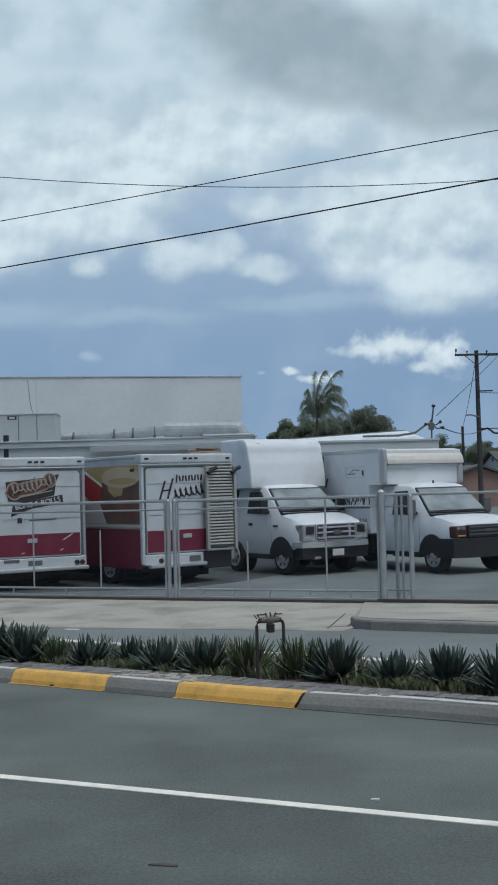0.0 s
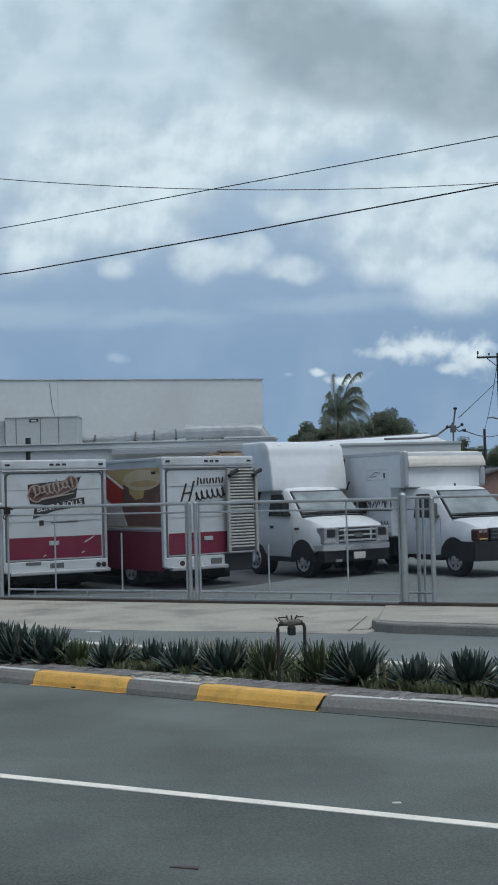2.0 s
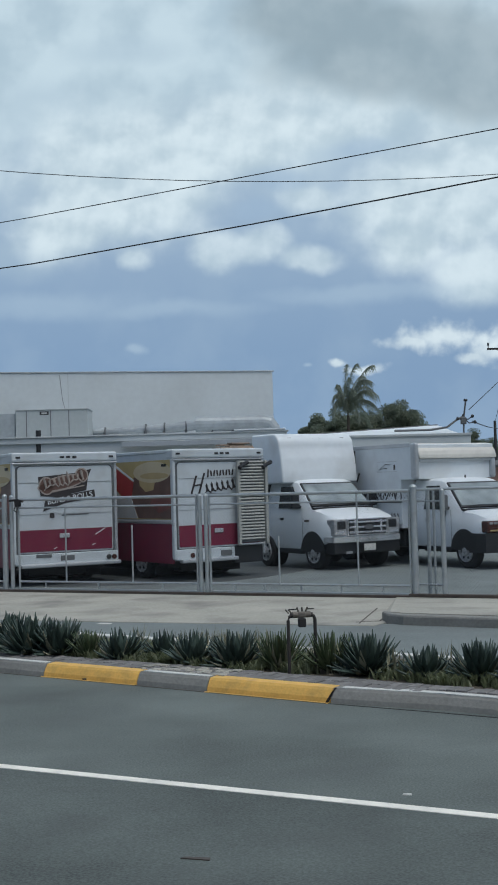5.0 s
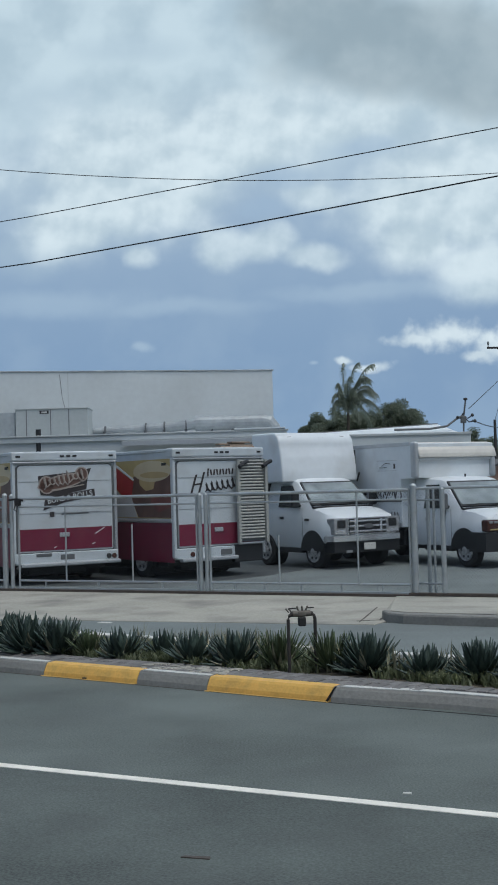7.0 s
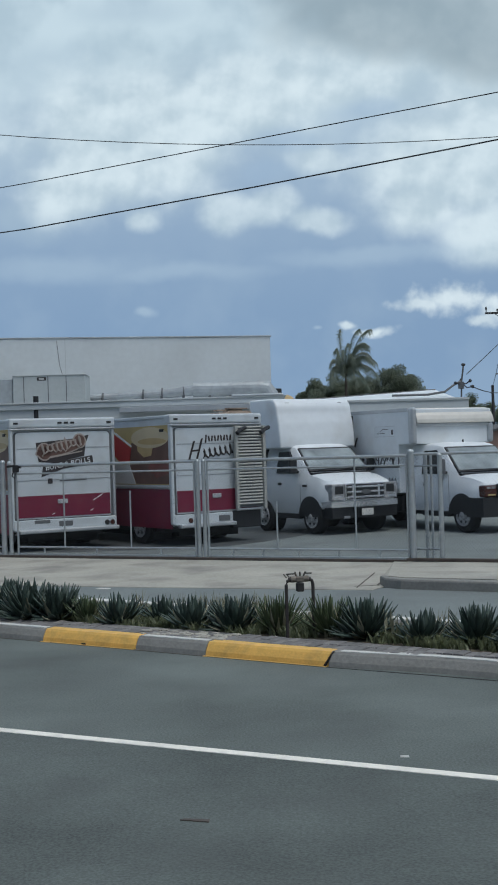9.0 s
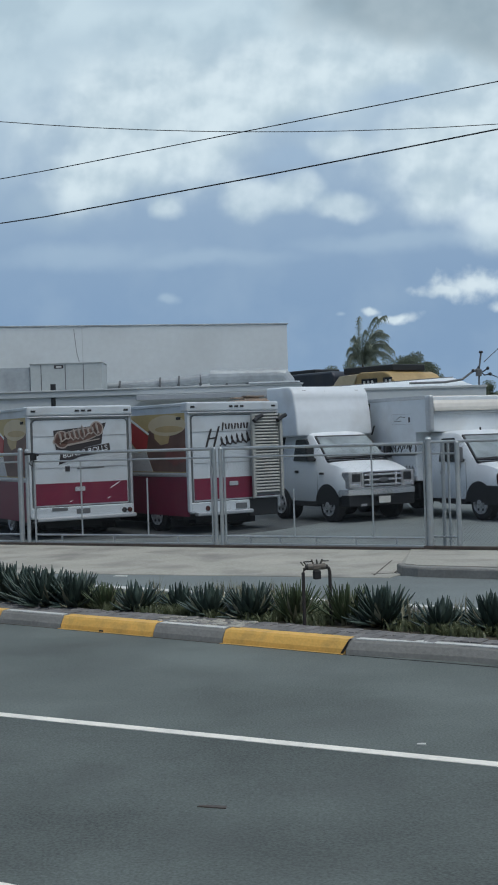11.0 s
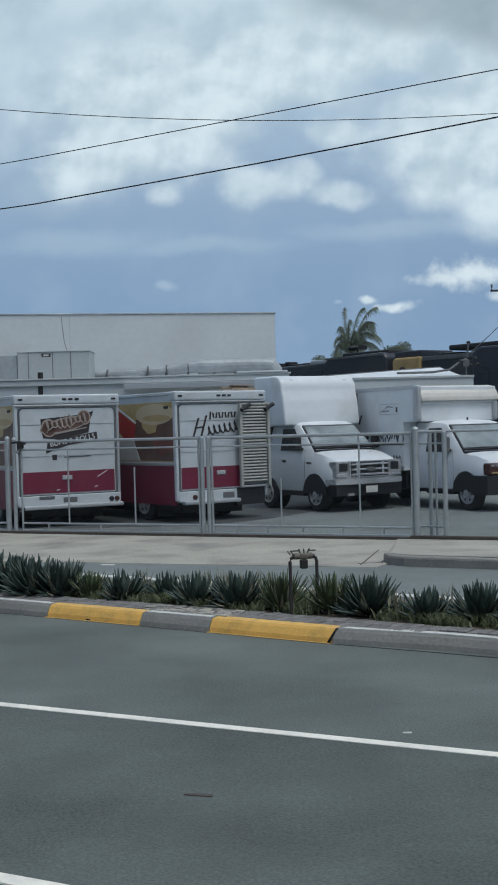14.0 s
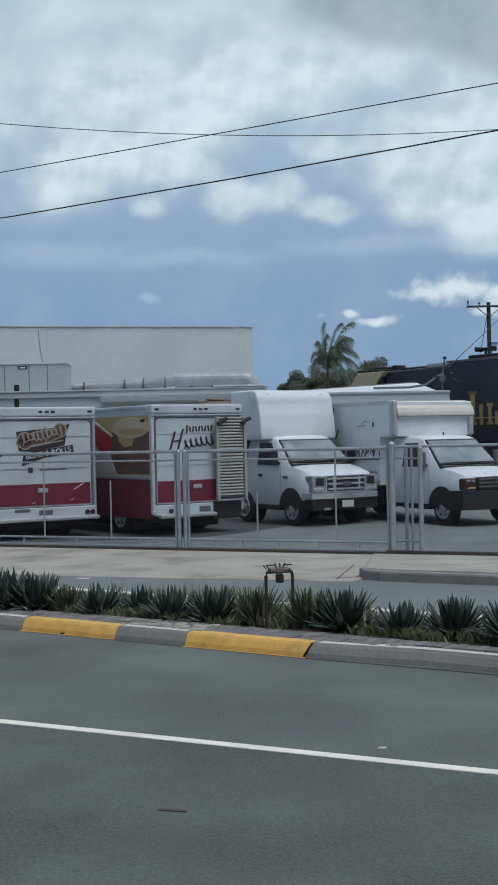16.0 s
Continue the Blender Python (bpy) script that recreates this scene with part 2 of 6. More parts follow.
    col = mixc(mth("MULTIPLY", small, 0.9), col, mixc(light, (0.63, 0.69, 0.735), (0.82, 0.865, 0.88)))
    em = N.new("ShaderNodeEmission")
    L.new(col, em.inputs["Color"])
    L.new(em.outputs[0], N["Material Output"].inputs["Surface"])
    return m


def cloud_backdrop():
    b = bmesh.new()
    b.faces.new([b.verts.new(p) for p in ((-4500, 0, -60), (4500, 0, -60), (4500, 0, 3000), (-4500, 0, 3000))])
    return tagged(part("backdrop", b, cloud_material()), "overcast sky of broken grey and white drifting clouds", "sky", kind="structure")


clouds = cloud_backdrop()


# ---- ground, road, pavement ----
RUST = material("weathered_steel", (0.09, 0.075, 0.065), 0.8, metal=0.3, vary=0.3, grain=25, stain=4, bump=0.3)
GALV = material("galvanised_steel", (0.42, 0.45, 0.465), 0.5, metal=0.6, vary=0.12, grain=20, stain=3, bump=0.1, dirt=(0.25, 0.22, 0.19), dirt_amount=0.35, dirt_scale=6)
PAVER = material("grey_paver", (0.17, 0.165, 0.16), 0.9, vary=0.15, grain=40, stain=4, bump=0.4, per_piece=0.22)
SOIL = material("dry_soil", (0.10, 0.085, 0.06), 0.95, vary=0.3, grain=20, stain=3, bump=0.8)
BACK_KERB = material("pale_kerb", (0.55, 0.55, 0.52), 0.8, vary=0.12, grain=30, stain=2, bump=0.3)

tagged(part("ground", box(-1600, 1600, -300, 2700, -0.6, 0.0), ASPHALT), "dark grey worn asphalt road surface", "ground", kind="structure")


def strip(p, q, width, z0, z1, mat, name):
    """A flat band along the line from p to q."""
    p, q = Vector(p), Vector(q)
    n = (q - p).normalized().orthogonal() * width / 2
    return part(name, slab([(p + n).to_tuple(), (q + n).to_tuple(), (q - n).to_tuple(), (p - n).to_tuple()], z0, z1), mat)


def along(p, d, s):
    return (p[0] + d[0] * s, p[1] + d[1] * s)


ROAD_DIR = (0.900, -0.436)
tagged(strip(along((-0.705, 6.80), ROAD_DIR, -60), along((-0.705, 6.80), ROAD_DIR, 60), 2.83, -0.01, 0.004, NEAR_ASPHALT, "road_lane"), "darker worn asphalt of the nearer lane", "road", kind="structure")
for p, w in (((-0.06, 8.06), 0.098), ((-1.35, 5.54), 0.10)):
    tagged(strip(along(p, ROAD_DIR, -60), along(p, ROAD_DIR, 60), w, 0.0005, 0.0085, WHITE_LINE, "lane_line"), "worn white lane line painted on the asphalt", "road marking", kind="structure")
for x, y, a, s in ((0.76, 8.0, -4, 0.03), (-0.52, 6.73, -14, 0.085)):
    o = part("road_mark", slab([(-s, -0.012), (s, -0.02), (s * 0.9, 0.02), (-s * 0.8, 0.014)], 0.0, 0.006), BACK_KERB if s < 0.05 else RUST)
    o.matrix_basis = pose(x, y, 0.0045 if y < 7.5 else 0.0008, 0, 0, a)
    tagged(o, "small worn mark on the asphalt", "road marking", kind="structure")

o = part("road_mark", slab([(-0.11, -0.05), (0.12, -0.06), (0.1, 0.05), (-0.1, 0.06)], 0.0, 0.004), BACK_KERB)
o.matrix_basis = pose(-2.66, 18.15, 0.0125, 0, 0, -20)
tagged(o, "small white paint mark on the frontage lane", "road marking", kind="structure")

# frontage lane, apron and yard
tagged(part("frontage_road", slab([(-17, 23.4), (1.55, 17.2), (40, -2.3), (40, -14.2)], 0.001, 0.012), LOT), "pale grey worn asphalt of the frontage lane", "road", kind="structure")
APRON_LINE = ((-3.86, 18.77), (0.944, -0.330))
FENCE_0, FENCE_DIR = (-1.51, 22.39), (0.912, -0.410)
a0, a1, a2 = along(*APRON_LINE, -50), along(*APRON_LINE, 5.4), (1.62, 17.7)
f0, f1 = along(FENCE_0, FENCE_DIR, -55), along(FENCE_0, FENCE_DIR, 3.75)
tagged(part("driveway_apron", slab([a0, a1, a2, f1, f0], 0.002, 0.022, 0.008), CONCRETE), "stained pale concrete driveway apron", "pavement", kind="structure")
for q in (((1.36, 17.55), (2.0, 20.2)), ((1.05, 17.3), (1.45, 19.2)), ((1.02, 17.45), (1.38, 17.5))):
    tagged(strip(q[0], q[1], 0.022, 0.0225, 0.0255, RUST, "pavement_crack"), "dark crack in the concrete apron", "pavement", kind="structure")
side = [(1.44, 17.62), (1.5, 17.35), (1.68, 17.14), (3.23, 16.33), (40, -2.2), (40, 5.4), f1]
walk_top = slab([(x, y + 0.12 if i in (0, 1, 2, 3) else y) for i, (x, y) in enumerate(side)], 0.01, 0.155)
for vert in walk_top.verts:
    if vert.co.z > 0.1 and (vert.co.y > 20 or vert.co.x > 39 and vert.co.y > 0):
        vert.co.z = 0.035
    elif vert.co.z > 0.1 and vert.co.x < 1.47:
        vert.co.z = 0.10
tagged(part("sidewalk", walk_top, CONCRETE), "pale concrete pavement with a stained kerb", "pavement", kind="structure")
tagged(part("sidewalk_kerb", slab([(1.40, 17.62), (1.44, 17.30), (1.64, 17.04), (3.20, 16.22), (40, -2.6), (40, -2.3), (3.24, 16.42), (1.70, 17.24), (1.54, 17.44), (1.5, 17.66)], 0.0, 0.150, 0.03), KERB), "grey concrete kerb with dark stains and chips", "kerb", kind="structure")
tagged(part("yard", slab([f0, along(FENCE_0, FENCE_DIR, 60), (90, 80), (-90, 100)], 0.001, 0.014), LOT), "pale grey asphalt of the truck yard", "yard", kind="structure")

# shade under the vans, put into the yard as a dark ground patch
VAN_SHADE = material("van_shade_asphalt", (0.055, 0.062, 0.064), 0.75, vary=0.35, grain=30, stain=0.9, bump=0.4, dirt=(0.11, 0.12, 0.12), dirt_amount=0.6, dirt_scale=0.7)
rng = random.Random(17)
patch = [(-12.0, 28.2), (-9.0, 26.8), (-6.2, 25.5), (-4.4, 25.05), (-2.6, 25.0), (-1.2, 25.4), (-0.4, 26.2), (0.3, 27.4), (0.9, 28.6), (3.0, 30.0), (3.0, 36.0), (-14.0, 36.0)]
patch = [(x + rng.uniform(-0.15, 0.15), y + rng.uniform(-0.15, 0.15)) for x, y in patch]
tagged(part("oil_stain", slab(patch, 0.004, 0.0185), VAN_SHADE), "dark ground patch painted as shade under the delivery vans", "yard", kind="structure")

# ---- planted island with painted kerb ----
KERB_0, KU, KN = (-0.78, 12.11), (0.834, -0.552), (0.552, 0.834)


def island(u, n, z=0.0):
    return (KERB_0[0] + KU[0] * u + KN[0] * n, KERB_0[1] + KU[1] * u + KN[1] * n, z)


ISLAND = Matrix(((KU[0], KN[0], 0, KERB_0[0]), (KU[1], KN[1], 0, KERB_0[1]), (0, 0, 1, 0), (0, 0, 0, 1)))
kerb = tagged(thing("kerb", ISLAND, "concrete island kerb with yellow painted stretches", "kerb", kind="structure"), kind="structure")


def set_back(u):
    """The kerb swings back a hand's width past the second yellow stretch."""
    k = min(1.0, max(0.0, (u - 1.35) / 1.3))
    return 0.125 * k * k * (3 - 2 * k)


us = [-40, -18, -9, -5.9, -4.55, -3.2, -2.22, -0.9, 0.0, 1.42, 3.6, 5.8, 9, 20, 40]
for i, (u0, u1) in enumerate(zip(us, us[1:])):
    yellow = (u0, u1) in ((-2.22, -0.9), (0.0, 1.42), (-4.55, -3.2))
    lean = 0.035
    b = bmesh.new()
    prof = [(-0.014, -0.02), (0.0, 0.045), (lean, 0.108), (lean + 0.022, 0.130), (0.175, 0.136), (0.175, -0.02)]
    rings = []
    cuts = max(2, min(8, int((u1 - u0) / 0.25)))
    for c in range(cuts + 1):
        u = u0 + 0.004 + (u1 - u0 - 0.008) * c / cuts
        wob = 0.006 * noise.noise(Vector((u * 2.1, 0.3, 0)))
        rings.append([b.verts.new((u, n + wob + set_back(u), z + 0.5 * wob)) for n, z in prof])
    for q, s in zip(rings, rings[1:]):
        for k in range(len(prof)):
            b.faces.new((q[k], q[(k + 1) % len(prof)], s[(k + 1) % len(prof)], s[k]))
    b.faces.new(rings[0][::-1])
    b.faces.new(rings[-1])
    bmesh.ops.recalc_face_normals(b, faces=b.faces[:])
    part("kerb_stone", b, YELLOW_PAINT if yellow else KERB, kerb, "chipped yellow painted kerb stretch" if yellow else "")
    if yellow:
        part("kerb_paint_edge", slab([(u0, -0.055), (u1, -0.05), (u1, -0.028), (u0, -0.026)], 0.0005, 0.006), YELLOW_PAINT, kerb)
b = bmesh.new()
crack = [[b.verts.new((u + du, n, z)) for du in (0.0, 0.02 + 0.012 * (z < 0.05))] for u, n, z in ((1.37, -0.024, 0.0), (1.395, -0.010, 0.045), (1.425, 0.026, 0.108), (1.44, 0.055, 0.134))]
for q, r in zip(crack, crack[1:]):
    b.faces.new((q[0], q[1], r[1], r[0]))
bmesh.ops.solidify(b, geom=b.faces[:], thickness=-0.004)
part("kerb_crack", b, DARK, kerb, "dark open crack across the kerb")
part("kerb_chip", slab([(-1.64, -0.024), (-1.58, -0.022), (-1.60, 0.0), (-1.62, 0.002)], 0.001, 0.02), DARK, kerb, "dark chip at the kerb foot")
# light on the kerb top, put into colour as a pale strip
for u0, u1 in ((-9, -4.6), (-3.15, -2.26), (-0.86, -0.03), (1.5, 9)):
    n = 24
    ups = [u0 + (u1 - u0) * k / n for k in range(n + 1)]
    edge = [(u, 0.057 + set_back(u) + 0.004 * noise.noise(Vector((u * 5, 1, 0)))) for u in ups]
    edge += [(u, 0.150 + set_back(u) + 0.03 * noise.noise(Vector((u * 4, 7, 0)))) for u in ups[::-1]]
    part("worn_edge", slab(edge, 0.130, 0.1385), BACK_KERB, kerb, "pale kerb top painted as if lit")
SEAM = material("road_seam", (0.03, 0.03, 0.03), 0.9, vary=0.2)
tagged(part("kerb_joint_line", slab([island(-60, -0.045)[:2], island(1.4, -0.055)[:2], island(1.4, -0.035)[:2], island(-60, -0.03)[:2]], 0.0005, 0.004), RUST), "dark seam between asphalt and kerb", "road", kind="structure")
seam = slab([island(u, n)[:2] for u, n in ((1.42, -0.05), (1.9, -0.03), (2.5, 0.0), (3.1, 0.015), (9, -0.05), (9, -0.02), (3.1, 0.04), (2.5, 0.018), (1.9, -0.015), (1.42, -0.035))], 0.0005, 0.004)
tagged(part("road_seam", seam, SEAM), "dark open seam in the asphalt beside the kerb", "road", kind="structure")
bed = tagged(part("planting_bed", slab([(-40, 0.165), (40, 0.165), (40, 2.05), (-40, 2.05)], 0.0, 0.105), SOIL), "dry soil of the planted island", "planting bed", kind="structure")
bed.matrix_basis = ISLAND
back = tagged(part("back_kerb", slab([(-40, 2.05), (40, 2.05), (40, 2.22), (-40, 2.22)], 0.0, 0.15, 0.015), BACK_KERB), "pale concrete kerb behind the planting", "kerb", kind="structure")
back.matrix_basis = ISLAND

# ---- sliding gates and chain-link fence ----
FENCE = pose(FENCE_0[0], FENCE_0[1], 0.022, 0, 0, math.degrees(math.atan2(FENCE_DIR[1], FENCE_DIR[0])))
WIRE = material("chain_link_wire", (0.13, 0.148, 0.162), 0.6, metal=0.4, vary=0.1, bump=0)


def chain_link(s0, s1, z0, z1, parent, y=0.0):
    """Diagonal wires both ways, joined into one mesh."""
    verts, faces = [], []
    step, r, h = 0.062, 0.0006, z1 - z0
    for sign in (1, -1):
        k = s0 - h
        while k < s1 + h:
            xa, xb = (k, k + h) if sign > 0 else (k + h, k)
            za, zb = z0, z1
            pts = []
            for (x, z) in ((xa, za), (xb, zb)):
                pts.append((x, z))
            (xa, za), (xb, zb) = pts
            dx, dz = xb - xa, zb - za
            t0, t1 = 0.0, 1.0
            for edge, inside in ((s0, 1), (s1, -1)):
                t = (edge - xa) / dx
                if (dx > 0) == (inside > 0):
                    t0 = max(t0, t)
                else:
                    t1 = min(t1, t)
            if t1 > t0 + 0.01:
                p, q = (xa + dx * t0, za + dz * t0), (xa + dx * t1, za + dz * t1)
                n = len(verts)
                for (x, z) in (p, q):
                    verts += [(x - sign * r, y, z + r), (x + sign * r, y, z - r), (x, y + 2 * r, z)]
                faces += [(n, n + 1, n + 4, n + 3), (n + 1, n + 2, n + 5, n + 4), (n + 2, n, n + 3, n + 5)]
            k += step
    me = bpy.data.meshes.new("chain_link")
    me.from_pydata(verts, [], faces)
    me.materials.append(WIRE)
    ob = new("chain_link", me)
    ob.parent = parent
    return tagged(ob, "fine diamond wire mesh", kind="stuff")


def gate(s0, s1, uprights, stubs, label):
    g = thing("sliding_gate", FENCE, label, "gate", "sliding gates of the yard")
    part("top_rail", tube([(s0, 0, 1.80), (s1, 0, 1.80)], 0.028, 8), GALV, g)
    part("second_rail", tube([(s0, 0, 1.64), (s1, 0, 1.64)], 0.017, 8), GALV, g)
    part("bottom_rail", tube([(s0, 0, 0.20), (s1, 0, 0.20)], 0.020, 8), GALV, g)
    for s in (s0, s1):
        part("end_post", tube([(s, 0, 0.05), (s, 0, 1.81)], 0.021, 8), GALV, g)
    for s, z0, z1 in uprights:
        part("upright", tube([(s, 0, z0), (s, 0, z1)], 0.016, 6), GALV, g)
    for s in stubs:
        part("rail_bracket", box(s - 0.01, s + 0.01, -0.02, 0.02, 0.09, 0.20), GALV, g)
    part("base_rail", box(s0, s1, -0.02, 0.03, 0.03, 0.075, 0.008), GALV, g)
    chain_link(s0, s1, 0.08, 1.80, g, 0.03)
    return g


gate(-4.02, -0.05, [(-2.92, 0.2, 1.64), (-1.43, 0.2, 1.28)], [-3.4, -2.2, -0.8], "closed galvanised chain-link sliding gate on a steel track")
gate(0.22, 4.02, [(1.59, 0.2, 1.05), (3.08, 0.2, 1.8)], [0.7, 1.3, 2.0, 2.75, 3.5], "closed galvanised chain-link sliding gate beside a heavy post")
lock = thing("gate_lock", FENCE @ pose(-4.0, -0.04, 1.74), "black padlocked latch box hung on the gate post", "latch")
part("latch_box", box(-0.06, 0.07, -0.05, 0.02, -0.07, 0.05, 0.015), DARK, lock)
part("latch_bar", tube([(-0.2, -0.02, 0.05), (0.0, -0.03, 0.06), (0.14, -0.03, 0.03)], 0.022, 8), DARK, lock)
part("chain_loop", tube([(-0.03, -0.05, -0.06), (-0.06, -0.05, -0.14), (0.0, -0.05, -0.19), (0.04, -0.05, -0.07)], 0.012, 6), DARK, lock)
gate(-9.0, -4.40, [(-7.6, 0.2, 1.64), (-6.1, 0.2, 1.64)], [-8, -5], "closed galvanised chain-link sliding gate beyond double posts")


def fence_post(s, r, h, label="upright galvanised steel fence post on the concrete apron", y=0.0):
    p = thing("fence_post", FENCE @ pose(s, y, -0.02), label, "post", "posts of the yard fence")
    part("pole", tube([(0, 0, 0), (0, 0, h)], r, 12), GALV, p)
    b = lathe_x([(0, r * 1.12), (0.02, r * 1.12), (0.05, r * 0.7), (0.06, 0.01)], sides=12)
    bmesh.ops.transform(b, matrix=pose(0, 0, h, 0, -90, 0), verts=b.verts[:])
    part("cap", b, GALV, p)
    return p


for s, r, h in ((-4.19, 0.040, 1.86), (-4.35, 0.048, 1.88), (0.02, 0.038, 1.80), (0.145, 0.038, 1.80)):
    fence_post(s, r, h)
fence_post(4.10, 0.056, 1.87, "thick galvanised gate post standing at the pavement corner")
fence_post(4.24, 0.035, 1.80, y=0.35)
fence_post(4.37, 0.022, 1.80, y=0.25)
fence_post(4.60, 0.043, 1.80)

fence = thing("fence", FENCE, "galvanised chain-link fence along the pavement", "fence")
part("top_rail", tube([(4.1, 0, 1.82), (9, 0, 1.83), (16, 0, 1.83)], 0.024, 8), GALV, fence)
part("cross_rail", tube([(4.1, 0.1, 0.22), (4.6, 0.02, 0.22)], 0.018, 6), GALV, fence)
part("cross_rail", tube([(4.1, 0.1, 1.62), (4.6, 0.02, 1.62)], 0.018, 6), GALV, fence)
chain_link(4.1, 11.5, 0.1, 1.82, fence, 0.02)
for s in (8.2, 12.0, 16.0):
    part("pole", tube([(s, 0, 0.0), (s, 0, 1.9)], 0.035, 8), GALV, fence)
for s0, s1, h in ((-30, 4.0, 0.045), (4.0, 30, 0.05)):
    t = tagged(part("gate_track", box(s0, s1, -0.10, 0.02, 0.0, h, 0.006), RUST), "dark rusted steel gate track along the fence foot", "gate track", kind="structure")
    t.matrix_basis = FENCE @ pose(0, 0, 0.0 if s0 < 0 else 0.025)

# ---- plants of the island ----
def leaf_material(name, base, thin=0.0):
    """A leaf; thin: the share of light that passes through it."""
    m = material(name, base, 0.5, vary=0.3, grain=18, stain=5, bump=0.1, per_piece=0.3)
    if thin:
        N, L = m.node_tree.nodes, m.node_tree.links
        tr, mix = N.new("ShaderNodeBsdfTranslucent"), N.new("ShaderNodeMixShader")
        tr.inputs["Color"].default_value = (*[min(1, c * 1.6) for c in base], 1)
        mix.inputs["Fac"].default_value = thin
        L.new(N["Principled BSDF"].outputs[0], mix.inputs[1])
        L.new(tr.outputs[0], mix.inputs[2])
        L.new(mix.outputs[0], N["Material Output"].inputs["Surface"])
    return m


AGAVE_DARK = leaf_material("agave_leaf_dark", (0.055, 0.082, 0.066))
AGAVE_PALE = leaf_material("agave_leaf_pale", (0.085, 0.115, 0.055))
AGAVE_DRY = leaf_material("agave_leaf_dry", (0.33, 0.31, 0.22))
WEED = leaf_material("weed_leaf", (0.16, 0.18, 0.10), 0.4)
STRAW = leaf_material("dry_grass", (0.25, 0.245, 0.16))


def leaf_mesh(name, length, width, bend, mat):
    """A thick channelled sword leaf, along z, with a spine at its tip."""
    b = bmesh.new()
    rings = []
    for i in range(7):
        t = i / 6
        w = width * (0.8 + 0.75 * t - 1.55 * t * t) if t < 1 else 0.003
        w = max(w, 0.003)
        y, z = bend * t * t, length * t * (1 - 0.1 * t)
        rings.append([b.verts.new(p) for p in ((-w, y + 0.35 * w, z), (0, y - 0.12 * w, z), (w, y + 0.35 * w, z), (0, y - 0.12 * w - 0.3 * w - 0.004, z))])
    for q, s in zip(rings, rings[1:]):
        for k in range(4):
            b.faces.new((q[k], q[(k + 1) % 4], s[(k + 1) % 4], s[k]))
    b.faces.new(rings[0][::-1])
    bmesh.ops.recalc_face_normals(b, faces=b.faces[:])
    for f in b.faces:
        f.smooth = True
    me = bpy.data.meshes.new(name)
    b.to_mesh(me)
    b.free()
    me.materials.append(mat)
    return me


def agave(label, mats, count, spread, length, width, seed):
    """A rosette: upright leaves in the middle, wide ones outside."""
    rng = random.Random(seed)
    plant = thing("agave_plant", pose(0, 0, -50), label, "plant", "agaves of the island")
    shapes = [leaf_mesh("leaf", length * f, width * g, bnd, mat) for f, g, bnd in ((1.0, 1.0, -0.05), (0.85, 1.1, -0.09), (1.1, 0.9, -0.02)) for mat in mats[:1]]
    dry = leaf_mesh("leaf", length * 0.8, width, -0.1, mats[1])
    for i in range(count):
        t = i / (count - 1)
        tilt = 6 + spread * t ** 0.8 + rng.uniform(-7, 7)
        leaf = new("leaf", dry if t > 0.55 and rng.random() < 0.16 else rng.choice(shapes))
        leaf.parent = plant
        leaf.matrix_basis = pose(0, 0, 0.02, 0, 0, i * 137.5 + rng.uniform(-15, 15)) @ pose(0, 0.02 + 0.03 * t, 0, -tilt, 0, 0)
    return plant


kinds = [
    agave("dark green spiky agave rosette in the planting bed", (AGAVE_DARK, AGAVE_DRY), 84, 80, 0.42, 0.047, 1),
    agave("pale green slender agave in the planting bed", (AGAVE_PALE, AGAVE_DRY), 66, 54, 0.43, 0.027, 2),
    agave("small dark agave with dry lower leaves", (AGAVE_DARK, AGAVE_DRY), 60, 80, 0.34, 0.040, 3),
]
PLANTS = [  # u, n, kind, size
    (-6.6, 0.9, 0, 1.1), (-5.6, 0.95, 0, 1.1), (-4.75, 0.9, 0, 1.1), (-4.1, 1.0, 0, 1.1), (-3.5, 0.75, 0, 1.12), (-3.05, 0.62, 0, 1.15), (-2.68, 0.72, 0, 1.05),
    (-2.22, 0.72, 1, 0.78), (-1.76, 0.76, 2, 1.05), (-1.35, 1.02, 2, 0.95), (-0.78, 0.80, 2, 1.08), (-0.24, 0.85, 0, 0.95),
    (0.25, 0.92, 1, 0.98), (0.86, 0.95, 1, 1.0), (1.24, 1.02, 0, 1.03), (1.90, 0.98, 2, 0.98), (2.40, 1.12, 0, 0.95), (3.05, 0.98, 0, 1.05), (3.75, 1.0, 0, 1.05), (4.5, 1.0, 0, 1.05),
]
rng = random.Random(5)
for u, n, k, size in PLANTS:
    copy_thing(kinds[k], Matrix.Translation(island(u, n, 0.10)) @ pose(0, 0, 0, rng.uniform(-4, 4), rng.uniform(-4, 4), rng.uniform(0, 360)) @ Matrix.Diagonal((size, size, size, 1)))
for k in kinds:
    for o in (*k.children_recursive, k):
        bpy.data.objects.remove(o)


